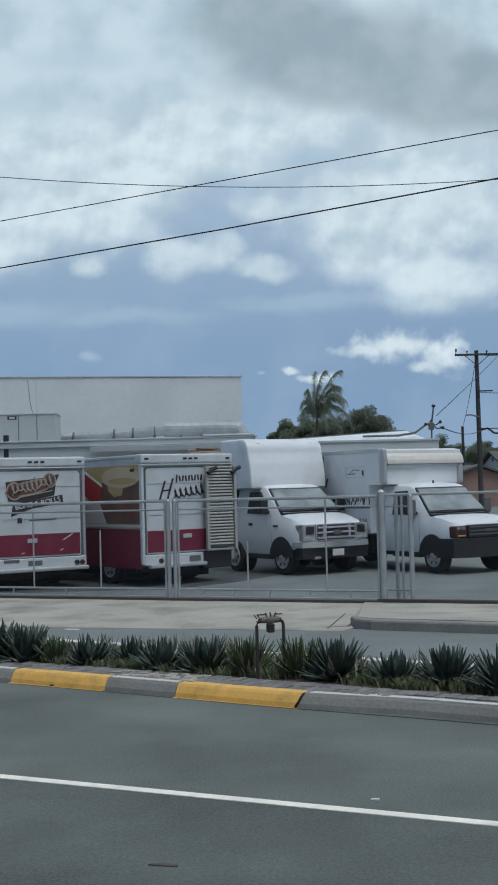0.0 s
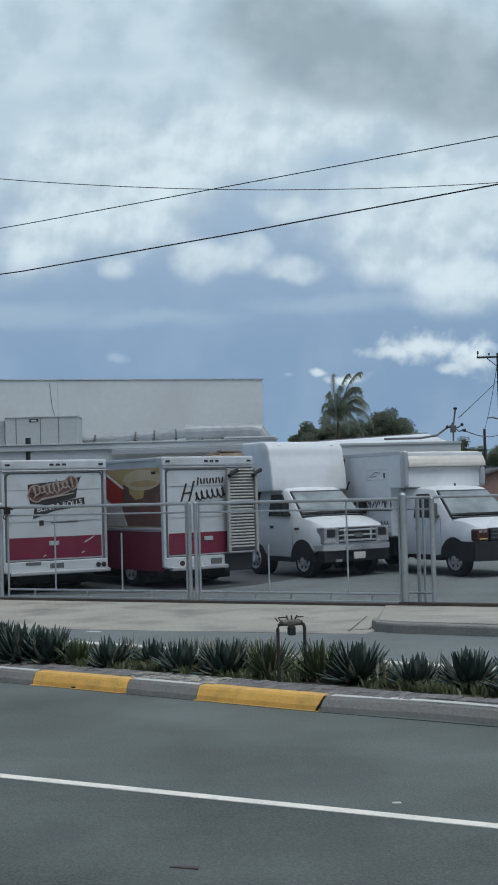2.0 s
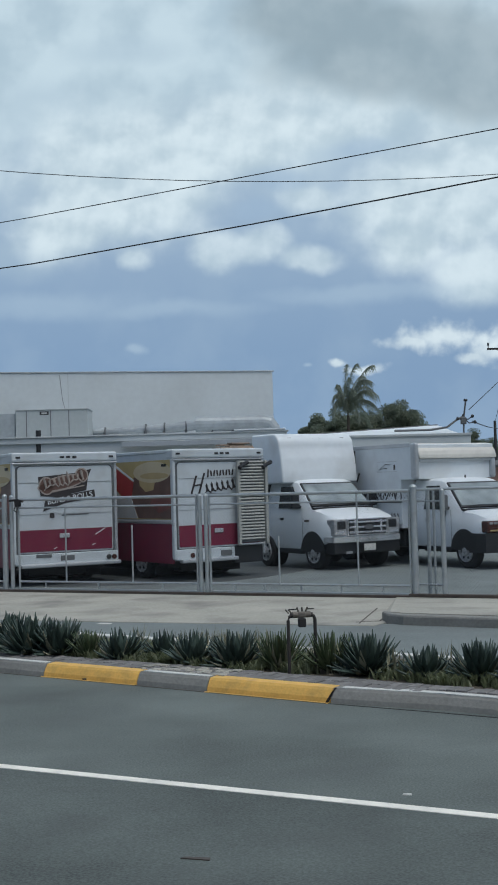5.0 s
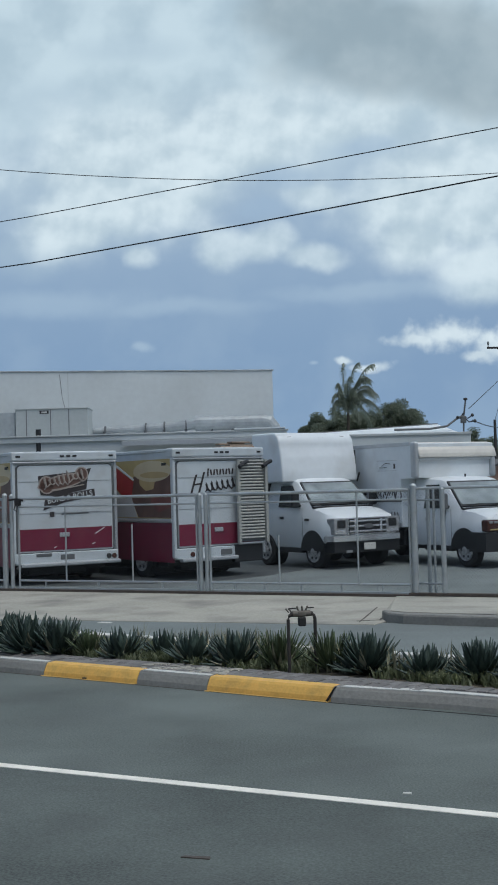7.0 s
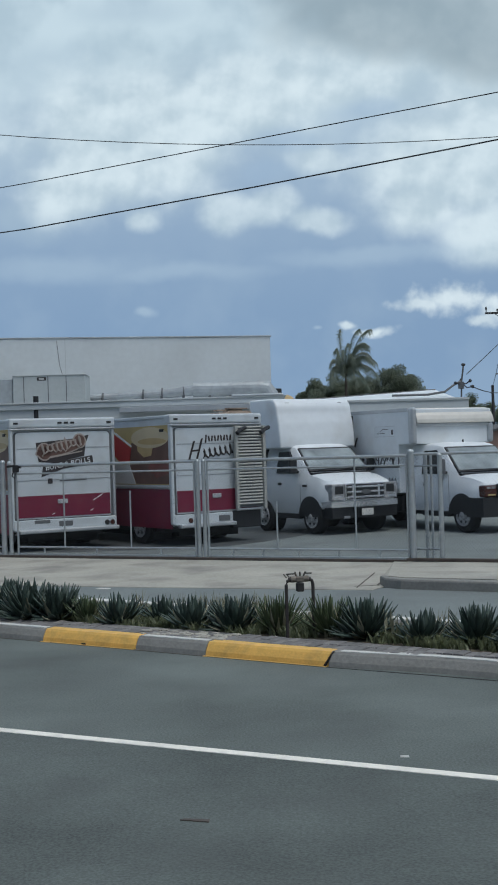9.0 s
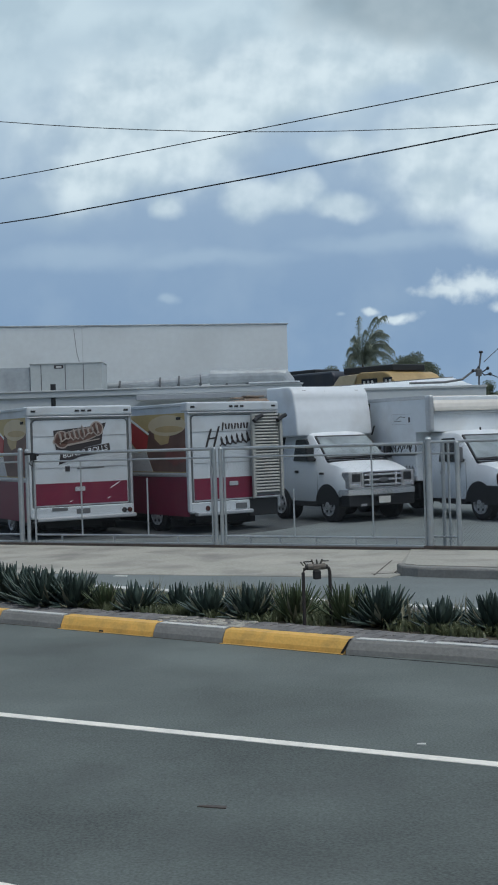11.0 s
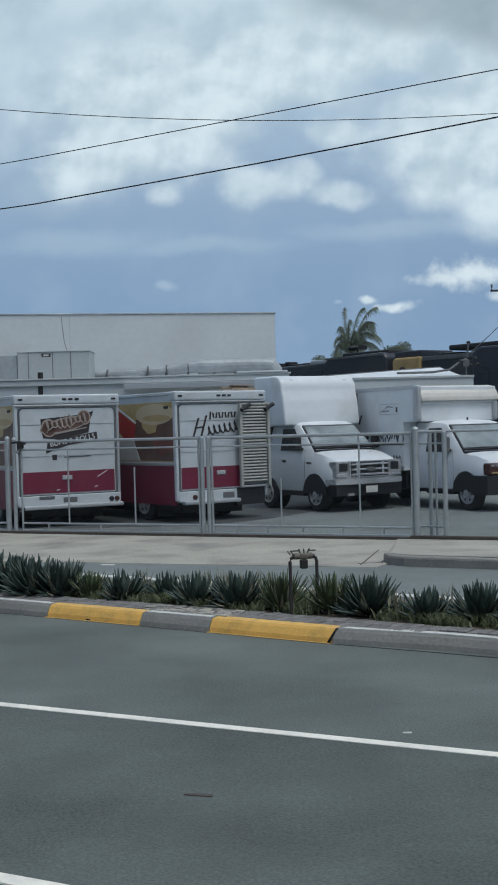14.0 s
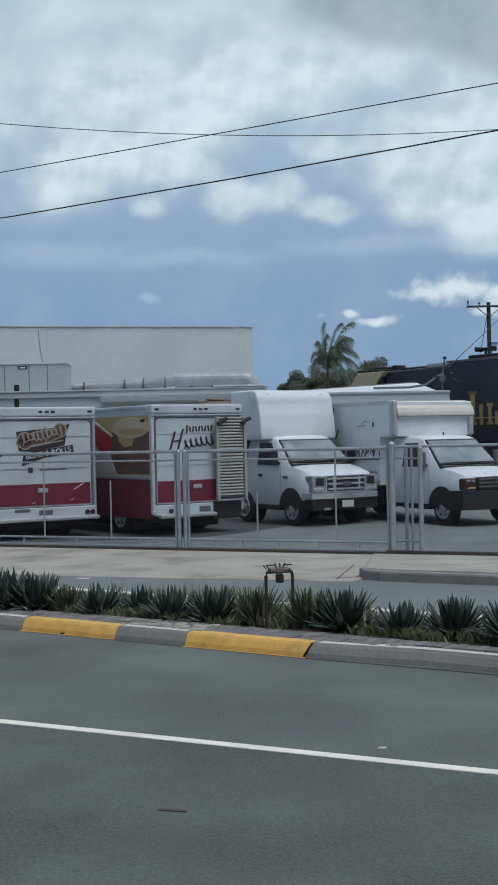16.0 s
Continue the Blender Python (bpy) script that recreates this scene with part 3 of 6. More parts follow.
def tufts(name, mat, label, spots, blades, height, seed, broad=1.0):
    """Low weeds and grass blades between the plants."""
    rng = random.Random(seed)
    verts, faces = [], []
    for u, n, r in spots:
        for _ in range(blades):
            a, d = rng.uniform(0, math.tau), r * math.sqrt(rng.random())
            x, y, z = island(u + d * math.cos(a) * 1.3, n + d * math.sin(a) * 0.8, 0.10)
            b, ln, h, w = rng.uniform(0, math.tau), rng.uniform(0.02, 0.10), height * rng.uniform(0.4, 1.15), rng.uniform(0.003, 0.010) * broad
            dx, dy = math.cos(b), math.sin(b)
            k = len(verts)
            verts += [(x - dy * w, y + dx * w, z), (x + dy * w, y - dx * w, z), (x + dx * ln * 0.4 + dy * w * 1.2, y + dy * ln * 0.4 - dx * w * 1.2, z + h * 0.6), (x + dx * ln * 0.4 - dy * w * 1.2, y + dy * ln * 0.4 + dx * w * 1.2, z + h * 0.6), (x + dx * ln, y + dy * ln, z + h)]
            faces += [(k, k + 1, k + 2, k + 3), (k + 3, k + 2, k + 4)]
    me = bpy.data.meshes.new(name)
    me.from_pydata(verts, [], faces)
    me.materials.append(mat)
    return tagged(new(name, me), label, "weeds", kind="stuff")


rng = random.Random(9)
clumps = [(-2.45, 0.75), (-2.0, 0.8), (-1.55, 0.85), (-1.2, 0.85), (-1.05, 0.95), (-0.5, 0.9), (0.02, 0.95), (0.55, 0.9), (1.65, 1.1), (2.1, 0.9), (2.25, 1.0), (2.75, 1.0), (3.4, 1.0)]
tufts("weeds", WEED, "low green weeds growing between the agaves", [(u + rng.gauss(0, 0.12), n + rng.gauss(0, 0.12), 0.17) for u, n in clumps for _ in range(6)] + [(rng.uniform(-6, 4.5), rng.uniform(0.8, 1.8), 0.2) for _ in range(45)], 130, 0.115, 1, 1.2)
tufts("dry_grass", STRAW, "pale dry grass growing between the agaves", [(rng.uniform(-1.4, -0.3), rng.uniform(1.0, 1.7), 0.15) for _ in range(14)] + [(rng.uniform(-5, 4), rng.uniform(0.8, 1.6), 0.1) for _ in range(12)], 22, 0.30, 2)

# ---- backflow valve standing in the bed ----
BRONZE = material("dull_bronze_pipe", (0.16, 0.145, 0.125), 0.6, metal=0.5, vary=0.25, grain=25, stain=6, bump=0.2)
PIPE = material("dark_iron_pipe", (0.045, 0.04, 0.038), 0.7, metal=0.3, vary=0.25, grain=25, bump=0.2)
va, vb = Vector(island(0.57, 0.62)), Vector(island(0.76, 0.82))
valve = thing("backflow_valve", Matrix.Translation(((va + vb) / 2).to_tuple()) @ pose(0, 0, 0.12, 0, 0, math.degrees(math.atan2((vb - va).y, (vb - va).x))), "dark iron pipe loop with bronze backflow valve in the bed", "valve")
W = (vb - va).length / 2
for sx in (-1, 1):
    part("riser_pipe", tube([(sx * W, 0, -0.05), (sx * W, 0, 0.53), (sx * (W - 0.01), 0, 0.565), (sx * (W - 0.045), 0, 0.58)], 0.017, 10), PIPE, valve)
    part("elbow", lathe_x([(0, 0.024), (0.045, 0.024)], sx * (W - 0.045) - 0.0225, 0, 0.58, 10), PIPE, valve)
    hd = part("ball_valve", lathe_x([(-0.035, 0.02), (-0.03, 0.032), (0.03, 0.032), (0.035, 0.02)], sx * 0.06, 0, 0.585, 12), BRONZE, valve)
    part("lever", box(sx * 0.06 - 0.008, sx * 0.06 + 0.06 * sx + 0.008 if sx > 0 else sx * 0.06 + 0.008, -0.012, 0.012, 0.635, 0.645) if sx > 0 else box(-0.13, -0.05, -0.012, 0.012, 0.635, 0.645), PIPE, hd)
part("valve_body", box(-0.045, 0.045, -0.035, 0.035, 0.555, 0.615, 0.015), BRONZE, valve)
for x, tip in ((-0.03, -0.05), (0.01, 0.0), (0.04, 0.06)):
    part("test_cock", tube([(x, 0, 0.61), (tip, -0.02, 0.66)], 0.009, 6), BRONZE, valve)
part("relief_box", box(-0.035, 0.04, -0.04, 0.03, 0.46, 0.55, 0.012), DARK, valve)
for dx in (-0.13, -0.1):
    part("drip_leaf", tube([(dx, 0, 0.60), (dx - 0.03, 0.01, 0.64)], 0.008, 6), BRONZE, valve)


# ---- vehicles ----
RED = material("dark_red_panel", (0.155, 0.011, 0.038), 0.4, vary=0.12, grain=8, stain=1.5, bump=0.03, dirt=(0.2, 0.05, 0.06), dirt_amount=0.4, dirt_scale=2)
BRIGHT_RED = material("red_decal", (0.36, 0.035, 0.04), 0.4, vary=0.08, grain=8, bump=0.02)
TAN = material("tan_decal", (0.45, 0.35, 0.15), 0.45, vary=0.1, grain=5, bump=0.02)
CREAM = material("cream_decal", (0.55, 0.47, 0.31), 0.45, vary=0.08, grain=4, bump=0.02)
BROWN = material("brown_decal", (0.13, 0.075, 0.06), 0.45, vary=0.3, grain=4, stain=3, bump=0.02)
CRUST = material("golden_decal", (0.45, 0.34, 0.17), 0.45, vary=0.1, grain=4, bump=0.02)
BROWN_RED = material("red_brown_decal", (0.17, 0.06, 0.05), 0.45, vary=0.3, grain=4, stain=3, bump=0.02)
PALE_GREY = material("pale_grey_decal", (0.48, 0.49, 0.5), 0.45, vary=0.1, grain=4, bump=0.02)
LOGO_PALE = material("faded_logo_outline", (0.33, 0.29, 0.26), 0.45, vary=0.1, bump=0.0)
INK = material("dark_decal", (0.035, 0.03, 0.032), 0.45, vary=0.1, bump=0.0)
ALU = material("aluminium_trim", (0.48, 0.50, 0.52), 0.4, metal=0.5, vary=0.1, grain=15, stain=3, bump=0.05)
GREY = material("grey_plastic_and_box_shade", (0.11, 0.115, 0.12), 0.55, vary=0.12, bump=0.1)
BLACK = material("black_plastic", (0.016, 0.017, 0.019), 0.5, vary=0.15, bump=0.1)
CHROME = material("chrome_trim", (0.72, 0.73, 0.74), 0.26, metal=0.75, vary=0.05, bump=0.02)
LAMP = material("clear_headlight", (0.30, 0.31, 0.32), 0.12, vary=0.45, grain=12, stain=9, bump=0.1)
AMBER = material("red_amber_lens", (0.06, 0.02, 0.016), 0.25, vary=0.2, grain=12, bump=0.1)
GLASS = material("dark_vehicle_glass", (0.014, 0.017, 0.019), 0.14, vary=0.1, bump=0.0, spec=0.35)
# the windscreens' sky reflection is put into this pale, mottled base colour
SCREEN = material("sky_toned_windscreen", (0.27, 0.31, 0.315), 0.12, vary=0.45, grain=2.2, stain=1.6, bump=0.0, spec=0.8)
RIM = material("painted_steel_rim", (0.40, 0.41, 0.42), 0.45, vary=0.3, grain=20, stain=5, bump=0.05, dirt=(0.08, 0.078, 0.075), dirt_amount=0.85, dirt_scale=9)
BEIGE = material("beige_metal", (0.36, 0.365, 0.34), 0.6, vary=0.1, grain=20, stain=3, bump=0.1)


# white darkened for the shade on the van backs, with dirt over it
VAN_WHITE = material("shaded_white_van_paint", (0.52, 0.565, 0.595), 0.45, vary=0.06, grain=6, stain=0.9, bump=0.03, dirt=(0.36, 0.36, 0.35), dirt_amount=0.45, dirt_scale=1.6)


def wheel(parent, x, y, r=0.38, w=0.24, side=-1, rim_mat=None):
    """A tyre with a dished steel rim; side says which way the rim faces."""
    ty = part("tyre", lathe_x([(-w / 2, r * 0.62), (-w / 2, r * 0.9), (-w / 2 + 0.03, r), (w / 2 - 0.03, r), (w / 2, r * 0.9), (w / 2, r * 0.62)], x, y, r, 28), DARK, parent, smooth=False)
    rim = part("rim", lathe_x([(side * 0.002, r * 0.64), (side * 0.03, r * 0.62), (side * 0.008, r * 0.53), (side * 0.008, r * 0.3), (side * 0.045, r * 0.24), (side * 0.06, r * 0.2), (side * 0.065, 0.02)], x + side * w / 2, y, r, 24), rim_mat or RIM, ty)
    for k in range(6):
        a = k * math.tau / 6
        part("rim_hole", lathe_x([(0, r * 0.085), (side * 0.012, r * 0.085)], x + side * (w / 2 + 0.0), y + r * 0.41 * math.cos(a), r + r * 0.41 * math.sin(a), 8), BLACK, rim)
    return ty


def decal(name, points, mat, parent, y=-0.004, thick=0.006, label=""):
    """A flat shape on a face that looks along -y: outline in x and z."""
    b = bmesh.new()
    f = b.faces.new([b.verts.new((x, y, z)) for x, z in points])
    r = bmesh.ops.extrude_face_region(b, geom=[f])
    bmesh.ops.translate(b, vec=(0, thick, 0), verts=[v for v in r["geom"] if isinstance(v, bmesh.types.BMVert)])
    bmesh.ops.recalc_face_normals(b, faces=b.faces[:])
    return part(name, b, mat, parent, label)


def decal_side(name, points, mat, parent, x, label=""):
    """The same on a face that looks along -x: outline in y and z."""
    return part(name, prism(points, x - 0.005, x + 0.002), mat, parent, label)


def ellipse(cx, cz, rx, rz, n=24, tilt=0.0, a0=0.0, a1=math.tau):
    c, s = math.cos(tilt), math.sin(tilt)
    full = abs(a1 - a0 - math.tau) < 1e-6
    angles = [a0 + (a1 - a0) * k / (n if full else n - 1) for k in range(n)]
    return [(cx + rx * math.cos(t) * c - rz * math.sin(t) * s, cz + rx * math.cos(t) * s + rz * math.sin(t) * c) for t in angles]


def lettering(words, size, mat, parent, m, label=""):
    """Raised words in the built-in font, as a mesh."""
    cu = bpy.data.curves.new("lettering", "FONT")
    cu.body, cu.size, cu.extrude, cu.align_x = words, size, 0.002, "CENTER"
    tmp = bpy.data.objects.new("tmp_text", cu)
    me = bpy.data.meshes.new_from_object(tmp)
    bpy.data.objects.remove(tmp)
    me.materials.clear()
    me.materials.append(mat)
    ob = new("lettering", me)
    ob.parent = parent
    ob.matrix_basis = m
    return tagged(ob, label) if label else ob


def strokes(parent, mat, x0, z0, size, slant, marks, name="logo_stroke", y=-0.009):
    """Plain brush-like bars that stand in for a logo: (x, z, width, height, lean)."""
    for x, z, w, h, lean in marks:
        px, pz = x0 + x * size, z0 + z * size + slant * x * size
        w, h, lean = w * size, h * size, lean * size
        decal(name, [(px - w / 2 - lean / 2, pz - h / 2), (px + w / 2 - lean / 2, pz - h / 2 + slant * w), (px + w / 2 + lean / 2, pz + h / 2 + slant * w), (px - w / 2 + lean / 2, pz + h / 2)], mat, parent, y, 0.004)


def squiggle(parent, mat, x0, x1, z0, slant, heights, r, y):
    """One looping brush line in place of a script logo; heights: half the height of each loop."""
    pts = []
    for k, h in enumerate(heights):
        for q in range(8):
            t = (k + q / 8) / len(heights)
            a = q / 8 * math.tau
            x = x0 + (x1 - x0) * t + 0.035 * math.sin(a) + 0.25 * h * math.cos(a)
            pts.append((x, y, z0 + slant * (x - x0) - h * math.cos(a)))
    part("logo_stroke", tube(pts, r, 6), mat, parent)


def bread_van(m, label, logo, width, rack):
    """A walk-in delivery van, its back door towards -y."""
    v = thing("delivery_van", m, label, "van", "delivery vans in the yard")
    w, top, length = width / 2, 2.74, 6.2
    body = part("body", box(-w, w, 0.03, length, 0.42, top, 0.07, 3), VAN_WHITE, v)
    # rear frame
    part("roof_cap", box(-w - 0.02, w + 0.02, -0.03, 0.25, top - 0.17, top + 0.03, 0.04, 3), VAN_WHITE, v)
    part("drip_rail", box(-w - 0.01, w + 0.01, -0.045, 0.02, top - 0.215, top - 0.18, 0.01), ALU, v)
    for sx in (-1, 1):
        part("corner_post", box(sx * w - 0.06 if sx > 0 else -w - 0.012, w + 0.012 if sx > 0 else -w + 0.06, -0.02, 0.1, 0.46, top - 0.17, 0.025), VAN_WHITE if sx < 0 else ALU, v)
    # door recess with rounded corners, roll-up door
    d = w - 0.11
    part("door_seal", decal_outline(d + 0.04, 0.66, top - 0.245, 0.10), GREY, v)
    door = part("rear_door", door_panel(d, 0.68, top - 0.26, 0.09), VAN_WHITE, v, "white roll-up rear door with a red band")
    for k in range(4):
        part("door_seam", box(-d + 0.02, d - 0.02, -0.012, -0.002, 1.15 + 0.33 * k, 1.155 + 0.33 * k), GREY, door)
    decal("red_band", [(-d + 0.01, 0.71), (d - 0.02, 0.71), (d - 0.02, 1.16), (-d + 0.01, 1.16)], RED, door, -0.014, 0.008, "faded dark red band")
    part("door_latch", box(-0.16, 0.06, -0.035, -0.01, 0.98, 1.07, 0.01), ALU, door)
    for k in range(3):
        part("marker_lamp", box(-0.12 + 0.14 * k, -0.03 + 0.14 * k, -0.045, -0.02, top - 0.09, top - 0.05, 0.008), BLACK, v)
    for sx in (-1, 1):
        part("marker_lamp", box(sx * (w - 0.12) - 0.05, sx * (w - 0.12) + 0.05, -0.045, -0.02, top - 0.09, top - 0.05, 0.008), BLACK, v)
    # sill, bumper, lamps, plate
    x1 = w - 0.80 if rack else w
    part("sill", box(-w + 0.03, x1, -0.03, 0.1, 0.44, 0.66, 0.02), VAN_WHITE, v)
    part("bumper", box(-w + 0.12, x1 + 0.02, -0.14, 0.02, 0.38, 0.46, 0.02), ALU, v)
    if rack:
        part("rear_frame", box(x1, w - 0.05, 0.0, 0.12, 0.30, 0.68, 0.02), BLACK, v)
        part("ramp_hinge", tube([(x1 + 0.05, -0.1, 0.70), (w - 0.06, -0.1, 0.70)], 0.025, 8), ALU, v)
        part("number_plate", box(-0.02, 0.26, -0.05, -0.03, 0.48, 0.60, 0.008), GREY, v)
    else:
        part("sill_vent", box(-0.15, 0.16, -0.036, -0.02, 0.50, 0.61, 0.008), GREY, v)
        part("number_plate", box(-0.68, -0.34, -0.038, -0.02, 0.58, 0.65, 0.005), GREY, v)
        part("tow_hook", tube([(-w + 0.1, -0.1, 0.42), (-w + 0.02, -0.16, 0.36), (-w - 0.02, -0.1, 0.25)], 0.035, 8), BLACK, v)
    for k in range(2):
        b = lathe_x([(0, 0.055), (0.02, 0.055), (0.03, 0.04)], sides=12)
        bmesh.ops.transform(b, matrix=pose(-w + 0.42 + 0.17 * k if rack else w - 0.1 - 0.12 * k, -0.03, 0.53, 0, 0, -90), verts=b.verts[:])
        part("tail_lamp", b, BLACK if k else AMBER, v)
    # side towards the yard: bread picture, rails, red skirt
    part("gutter", box(-w - 0.025, -w + 0.03, 0.2, length - 0.1, top - 0.05, top + 0.02, 0.015), VAN_WHITE, v)
    part("red_skirt", box(-w - 0.012, -w + 0.04, 0.06, length - 0.3, 0.37, 1.20, 0.006), RED, v, "dark red lower side panel")
    part("side_rail", box(-w - 0.03, -w, 0.06, length - 0.2, 1.215, 1.27, 0.01), ALU, v)
    x = -w + 0.001
    pic = decal_side("side_picture", [(0.07, 1.29), (4.2, 1.29), (4.2, top - 0.19), (0.07, top - 0.19)], TAN, v, x, "photo decal of bread, tan, cream and red")
    decal_side("picture_patch", [(0.05, 1.31), (1.47, 1.31), (1.76, 1.7), (1.66, 2.2), (0.05, 2.24)], BROWN, pic, x - 0.004)
    decal_side("picture_patch", [(0.05, 1.55), (0.58, 1.42), (0.96, 1.62), (0.83, 1.78), (0.05, 1.85)], BROWN_RED, pic, x - 0.006)
    decal_side("picture_patch", [(0.80, 1.92), (1.12, 1.88), (1.38, 2.02), (1.41, 2.16), (0.70, 2.14)], CRUST, pic, x - 0.008)
    decal_side("picture_patch", ellipse(0.85, 2.30, 0.80, 0.225, 28), CREAM, pic, x - 0.010, "cream bread roll")
    decal_side("picture_patch", ellipse(0.75, 2.22, 0.6, 0.07, 20), CRUST, pic, x - 0.013)
    decal_side("picture_patch", [(2.66, 2.50), (1.66, 2.09), (1.76, 1.77), (2.13, 1.755), (2.66, 2.08)], BRIGHT_RED, pic, x - 0.011)
    decal_side("picture_patch", [(2.66, 2.52), (1.66, 2.11), (1.63, 2.14), (2.66, 2.58)], WHITE, pic, x - 0.012)
    decal_side("picture_patch", [(2.66, 2.04), (2.13, 1.72), (1.76, 1.74), (1.50, 1.31), (2.66, 1.31)], PALE_GREY, pic, x - 0.012)
    part("side_lamp", box(-w - 0.03, -w, 0.25, 0.42, top - 0.33, top - 0.27, 0.01), BLACK, v)
    # underside and wheels; black blocks and sheets added to deepen the shade below
    part("chassis", box(-w + 0.12, w - 0.12, 0.5, length - 0.2, 0.27, 0.5), BLACK, v)
    part("rear_axle", lathe_x([(-w + 0.35, 0.16), (w - 0.35, 0.16)], 0, 1.5, 0.37, 12), BLACK, v)
    part("spare_carrier", box(-w + 0.5, w - 0.5, 0.6, 2.4, 0.16, 0.3, 0.03), BLACK, v)
    for yy in (1.5, 4.9):
        for sx in (-1, 1):
            wheel(v, sx * (w - 0.2), yy, 0.37, 0.26, sx)
    # wide black sheets, added to block light and stand for shade under the sill
    for sx in (-1, 1):
        part("mud_flap", box(min(sx * (w - 0.06), sx * 0.12), max(sx * (w - 0.06), sx * 0.12), 0.9, 0.93, 0.10, 0.5), DARK, v)
        part("side_liner", box(sx * (w - 0.42) - 0.02, sx * (w - 0.42) + 0.02, 1.9, length - 1.8, 0.14, 0.5), DARK, v)
    if logo == "banner":
        for sx0, sz0, sl in ((0.62, 1.02, 0.16), (0.72, 1.08, 0.10), (0.55, 0.80, 0.05), (-0.3, 0.76, 0.04)):
            decal("scuff", [(sx0, sz0), (sx0 + 0.03, sz0 - 0.006), (sx0 + 0.05 + sl, sz0 + sl * 0.6), (sx0 + 0.02 + sl, sz0 + sl * 0.62)], WHITE, door, -0.017, 0.003)
        # tilted dark banners with a red-brown script mark, plain shapes only
        decal("logo_banner", [(-0.60, 2.26), (-0.58, 2.04), (-0.55, 1.86), (-0.2, 1.83), (0.46, 1.96), (0.5, 2.22), (0.58, 2.41), (0.2, 2.33)], INK, door, -0.013, 0.006, "dark banner logo")
        for cx, cz, rx, rz in ((-0.08, 2.13, 0.55, 0.15), (-0.42, 2.07, 0.17, 0.19), (0.36, 2.28, 0.15, 0.16)):
            decal("logo_mark", ellipse(cx, cz, rx, rz, 28, 0.2), LOGO_PALE, door, -0.017)
            decal("logo_mark", ellipse(cx, cz, rx - 0.03, rz - 0.03, 28, 0.2), BROWN, door, -0.021)
        squiggle(door, LOGO_PALE, -0.50, 0.42, 2.10, 0.2, (0.13, 0.07, 0.07, 0.12, 0.12, 0.15, 0.07, 0.07, 0.13), 0.017, -0.024)
        decal("logo_mark", [(-0.3, 1.93), (0.4, 2.05), (0.42, 2.075), (-0.3, 1.96)], LOGO_PALE, door, -0.028)
        decal("logo_banner", [(-0.50, 1.54), (-0.45, 1.80), (0.64, 1.97), (0.66, 1.80), (-0.02, 1.70)], INK, door, -0.013, 0.006)
        lettering("BUNS & ROLLS", 0.155, WHITE, door, Matrix.Translation((0.1, -0.016, 1.755)) @ pose(0, 0, 0, 90, 0, 0) @ pose(0, 0, 0, 0, 0, 8.5), "white words on the dark banner")
        decal("logo_badge", [(-0.36, 1.40), (-0.26, 1.40), (-0.26, 1.51), (-0.36, 1.51)], INK, door, -0.012)
        decal("script_bar", [(-0.1, 1.44), (0.5, 1.45), (0.5, 1.475), (-0.1, 1.465)], GREY, door, -0.012)
    else:
        strokes(door, INK, -0.28, 2.24, 1.0, 0.03, [(0.078 * k, 0.0, 0.040, 0.17 if k == 0 else 0.12, 0.02 * (-1) ** k) for k in range(9)], y=-0.012)
        strokes(door, INK, -0.72, 1.97, 1.0, 0.1, [(0.07, 0.0, 0.05, 0.44, 0.15), (0.27, 0.02, 0.05, 0.46, 0.15), (0.17, 0.0, 0.20, 0.035, 0.0)], y=-0.012)
        squiggle(door, INK, -0.38, 0.42, 1.92, 0.12, (0.09, 0.10, 0.09, 0.10, 0.09, 0.12), 0.02, -0.012)
    if rack:
        # folded slatted loading ramp held upright on the back
        rx0, rx1 = w - 0.76, w - 0.04
        for xx in (rx0, rx1):
            part("ramp_rail", box(xx - 0.035, xx + 0.035, -0.20, -0.12, 0.70, 2.50, 0.01), BEIGE, v)
        part("ramp_back", box(rx0, rx1, -0.125, -0.10, 0.74, 2.48), GREY, v)
        for k in range(26):
            z = 0.80 + 0.066 * k
            b = box(rx0 + 0.05, rx1 - 0.05, -0.17, -0.13, z, z + 0.040, 0.006, 1)
            bmesh.ops.rotate(b, cent=(0, -0.15, z + 0.02), matrix=Matrix.Rotation(radians(-18), 3, "X"), verts=b.verts[:])
            part("ramp_slat", b, BEIGE, v)
        for xx, sx in ((rx0 + 0.12, 1), (rx1 + 0.02, 1)):
            part("ramp_hook", tube([(xx - 0.14, -0.24, 2.34), (xx, -0.2, 2.42), (xx + 0.12, -0.18, 2.46)], 0.045, 8), BLACK, v)
    return v


def round_rect(w, z0, z1, r):
    pts = []
    for cx, cz, a in ((w - r, z1 - r, 0), (-w + r, z1 - r, 90), (-w + 0.02, z0 + 0.02, 180), (w - 0.02, z0 + 0.02, 270)):
        rr = r if cz > (z0 + z1) / 2 else 0.02
        pts += [(cx + rr * math.cos(radians(a + k * 15)), cz + rr * math.sin(radians(a + k * 15))) for k in range(7)]
    return pts


def flat_y(points, y0, y1):
    b = bmesh.new()
    f = b.faces.new([b.verts.new((x, y0, z)) for x, z in points])
    r = bmesh.ops.extrude_face_region(b, geom=[f])
    bmesh.ops.translate(b, vec=(0, y1 - y0, 0), verts=[v for v in r["geom"] if isinstance(v, bmesh.types.BMVert)])
    bmesh.ops.recalc_face_normals(b, faces=b.faces[:])
    return b


def decal_outline(w, z0, z1, r):
    return flat_y(round_rect(w, z0, z1, r), 0.012, 0.04)


def door_panel(w, z0, z1, r):
    return flat_y(round_rect(w, z0, z1, r), -0.004, 0.03)


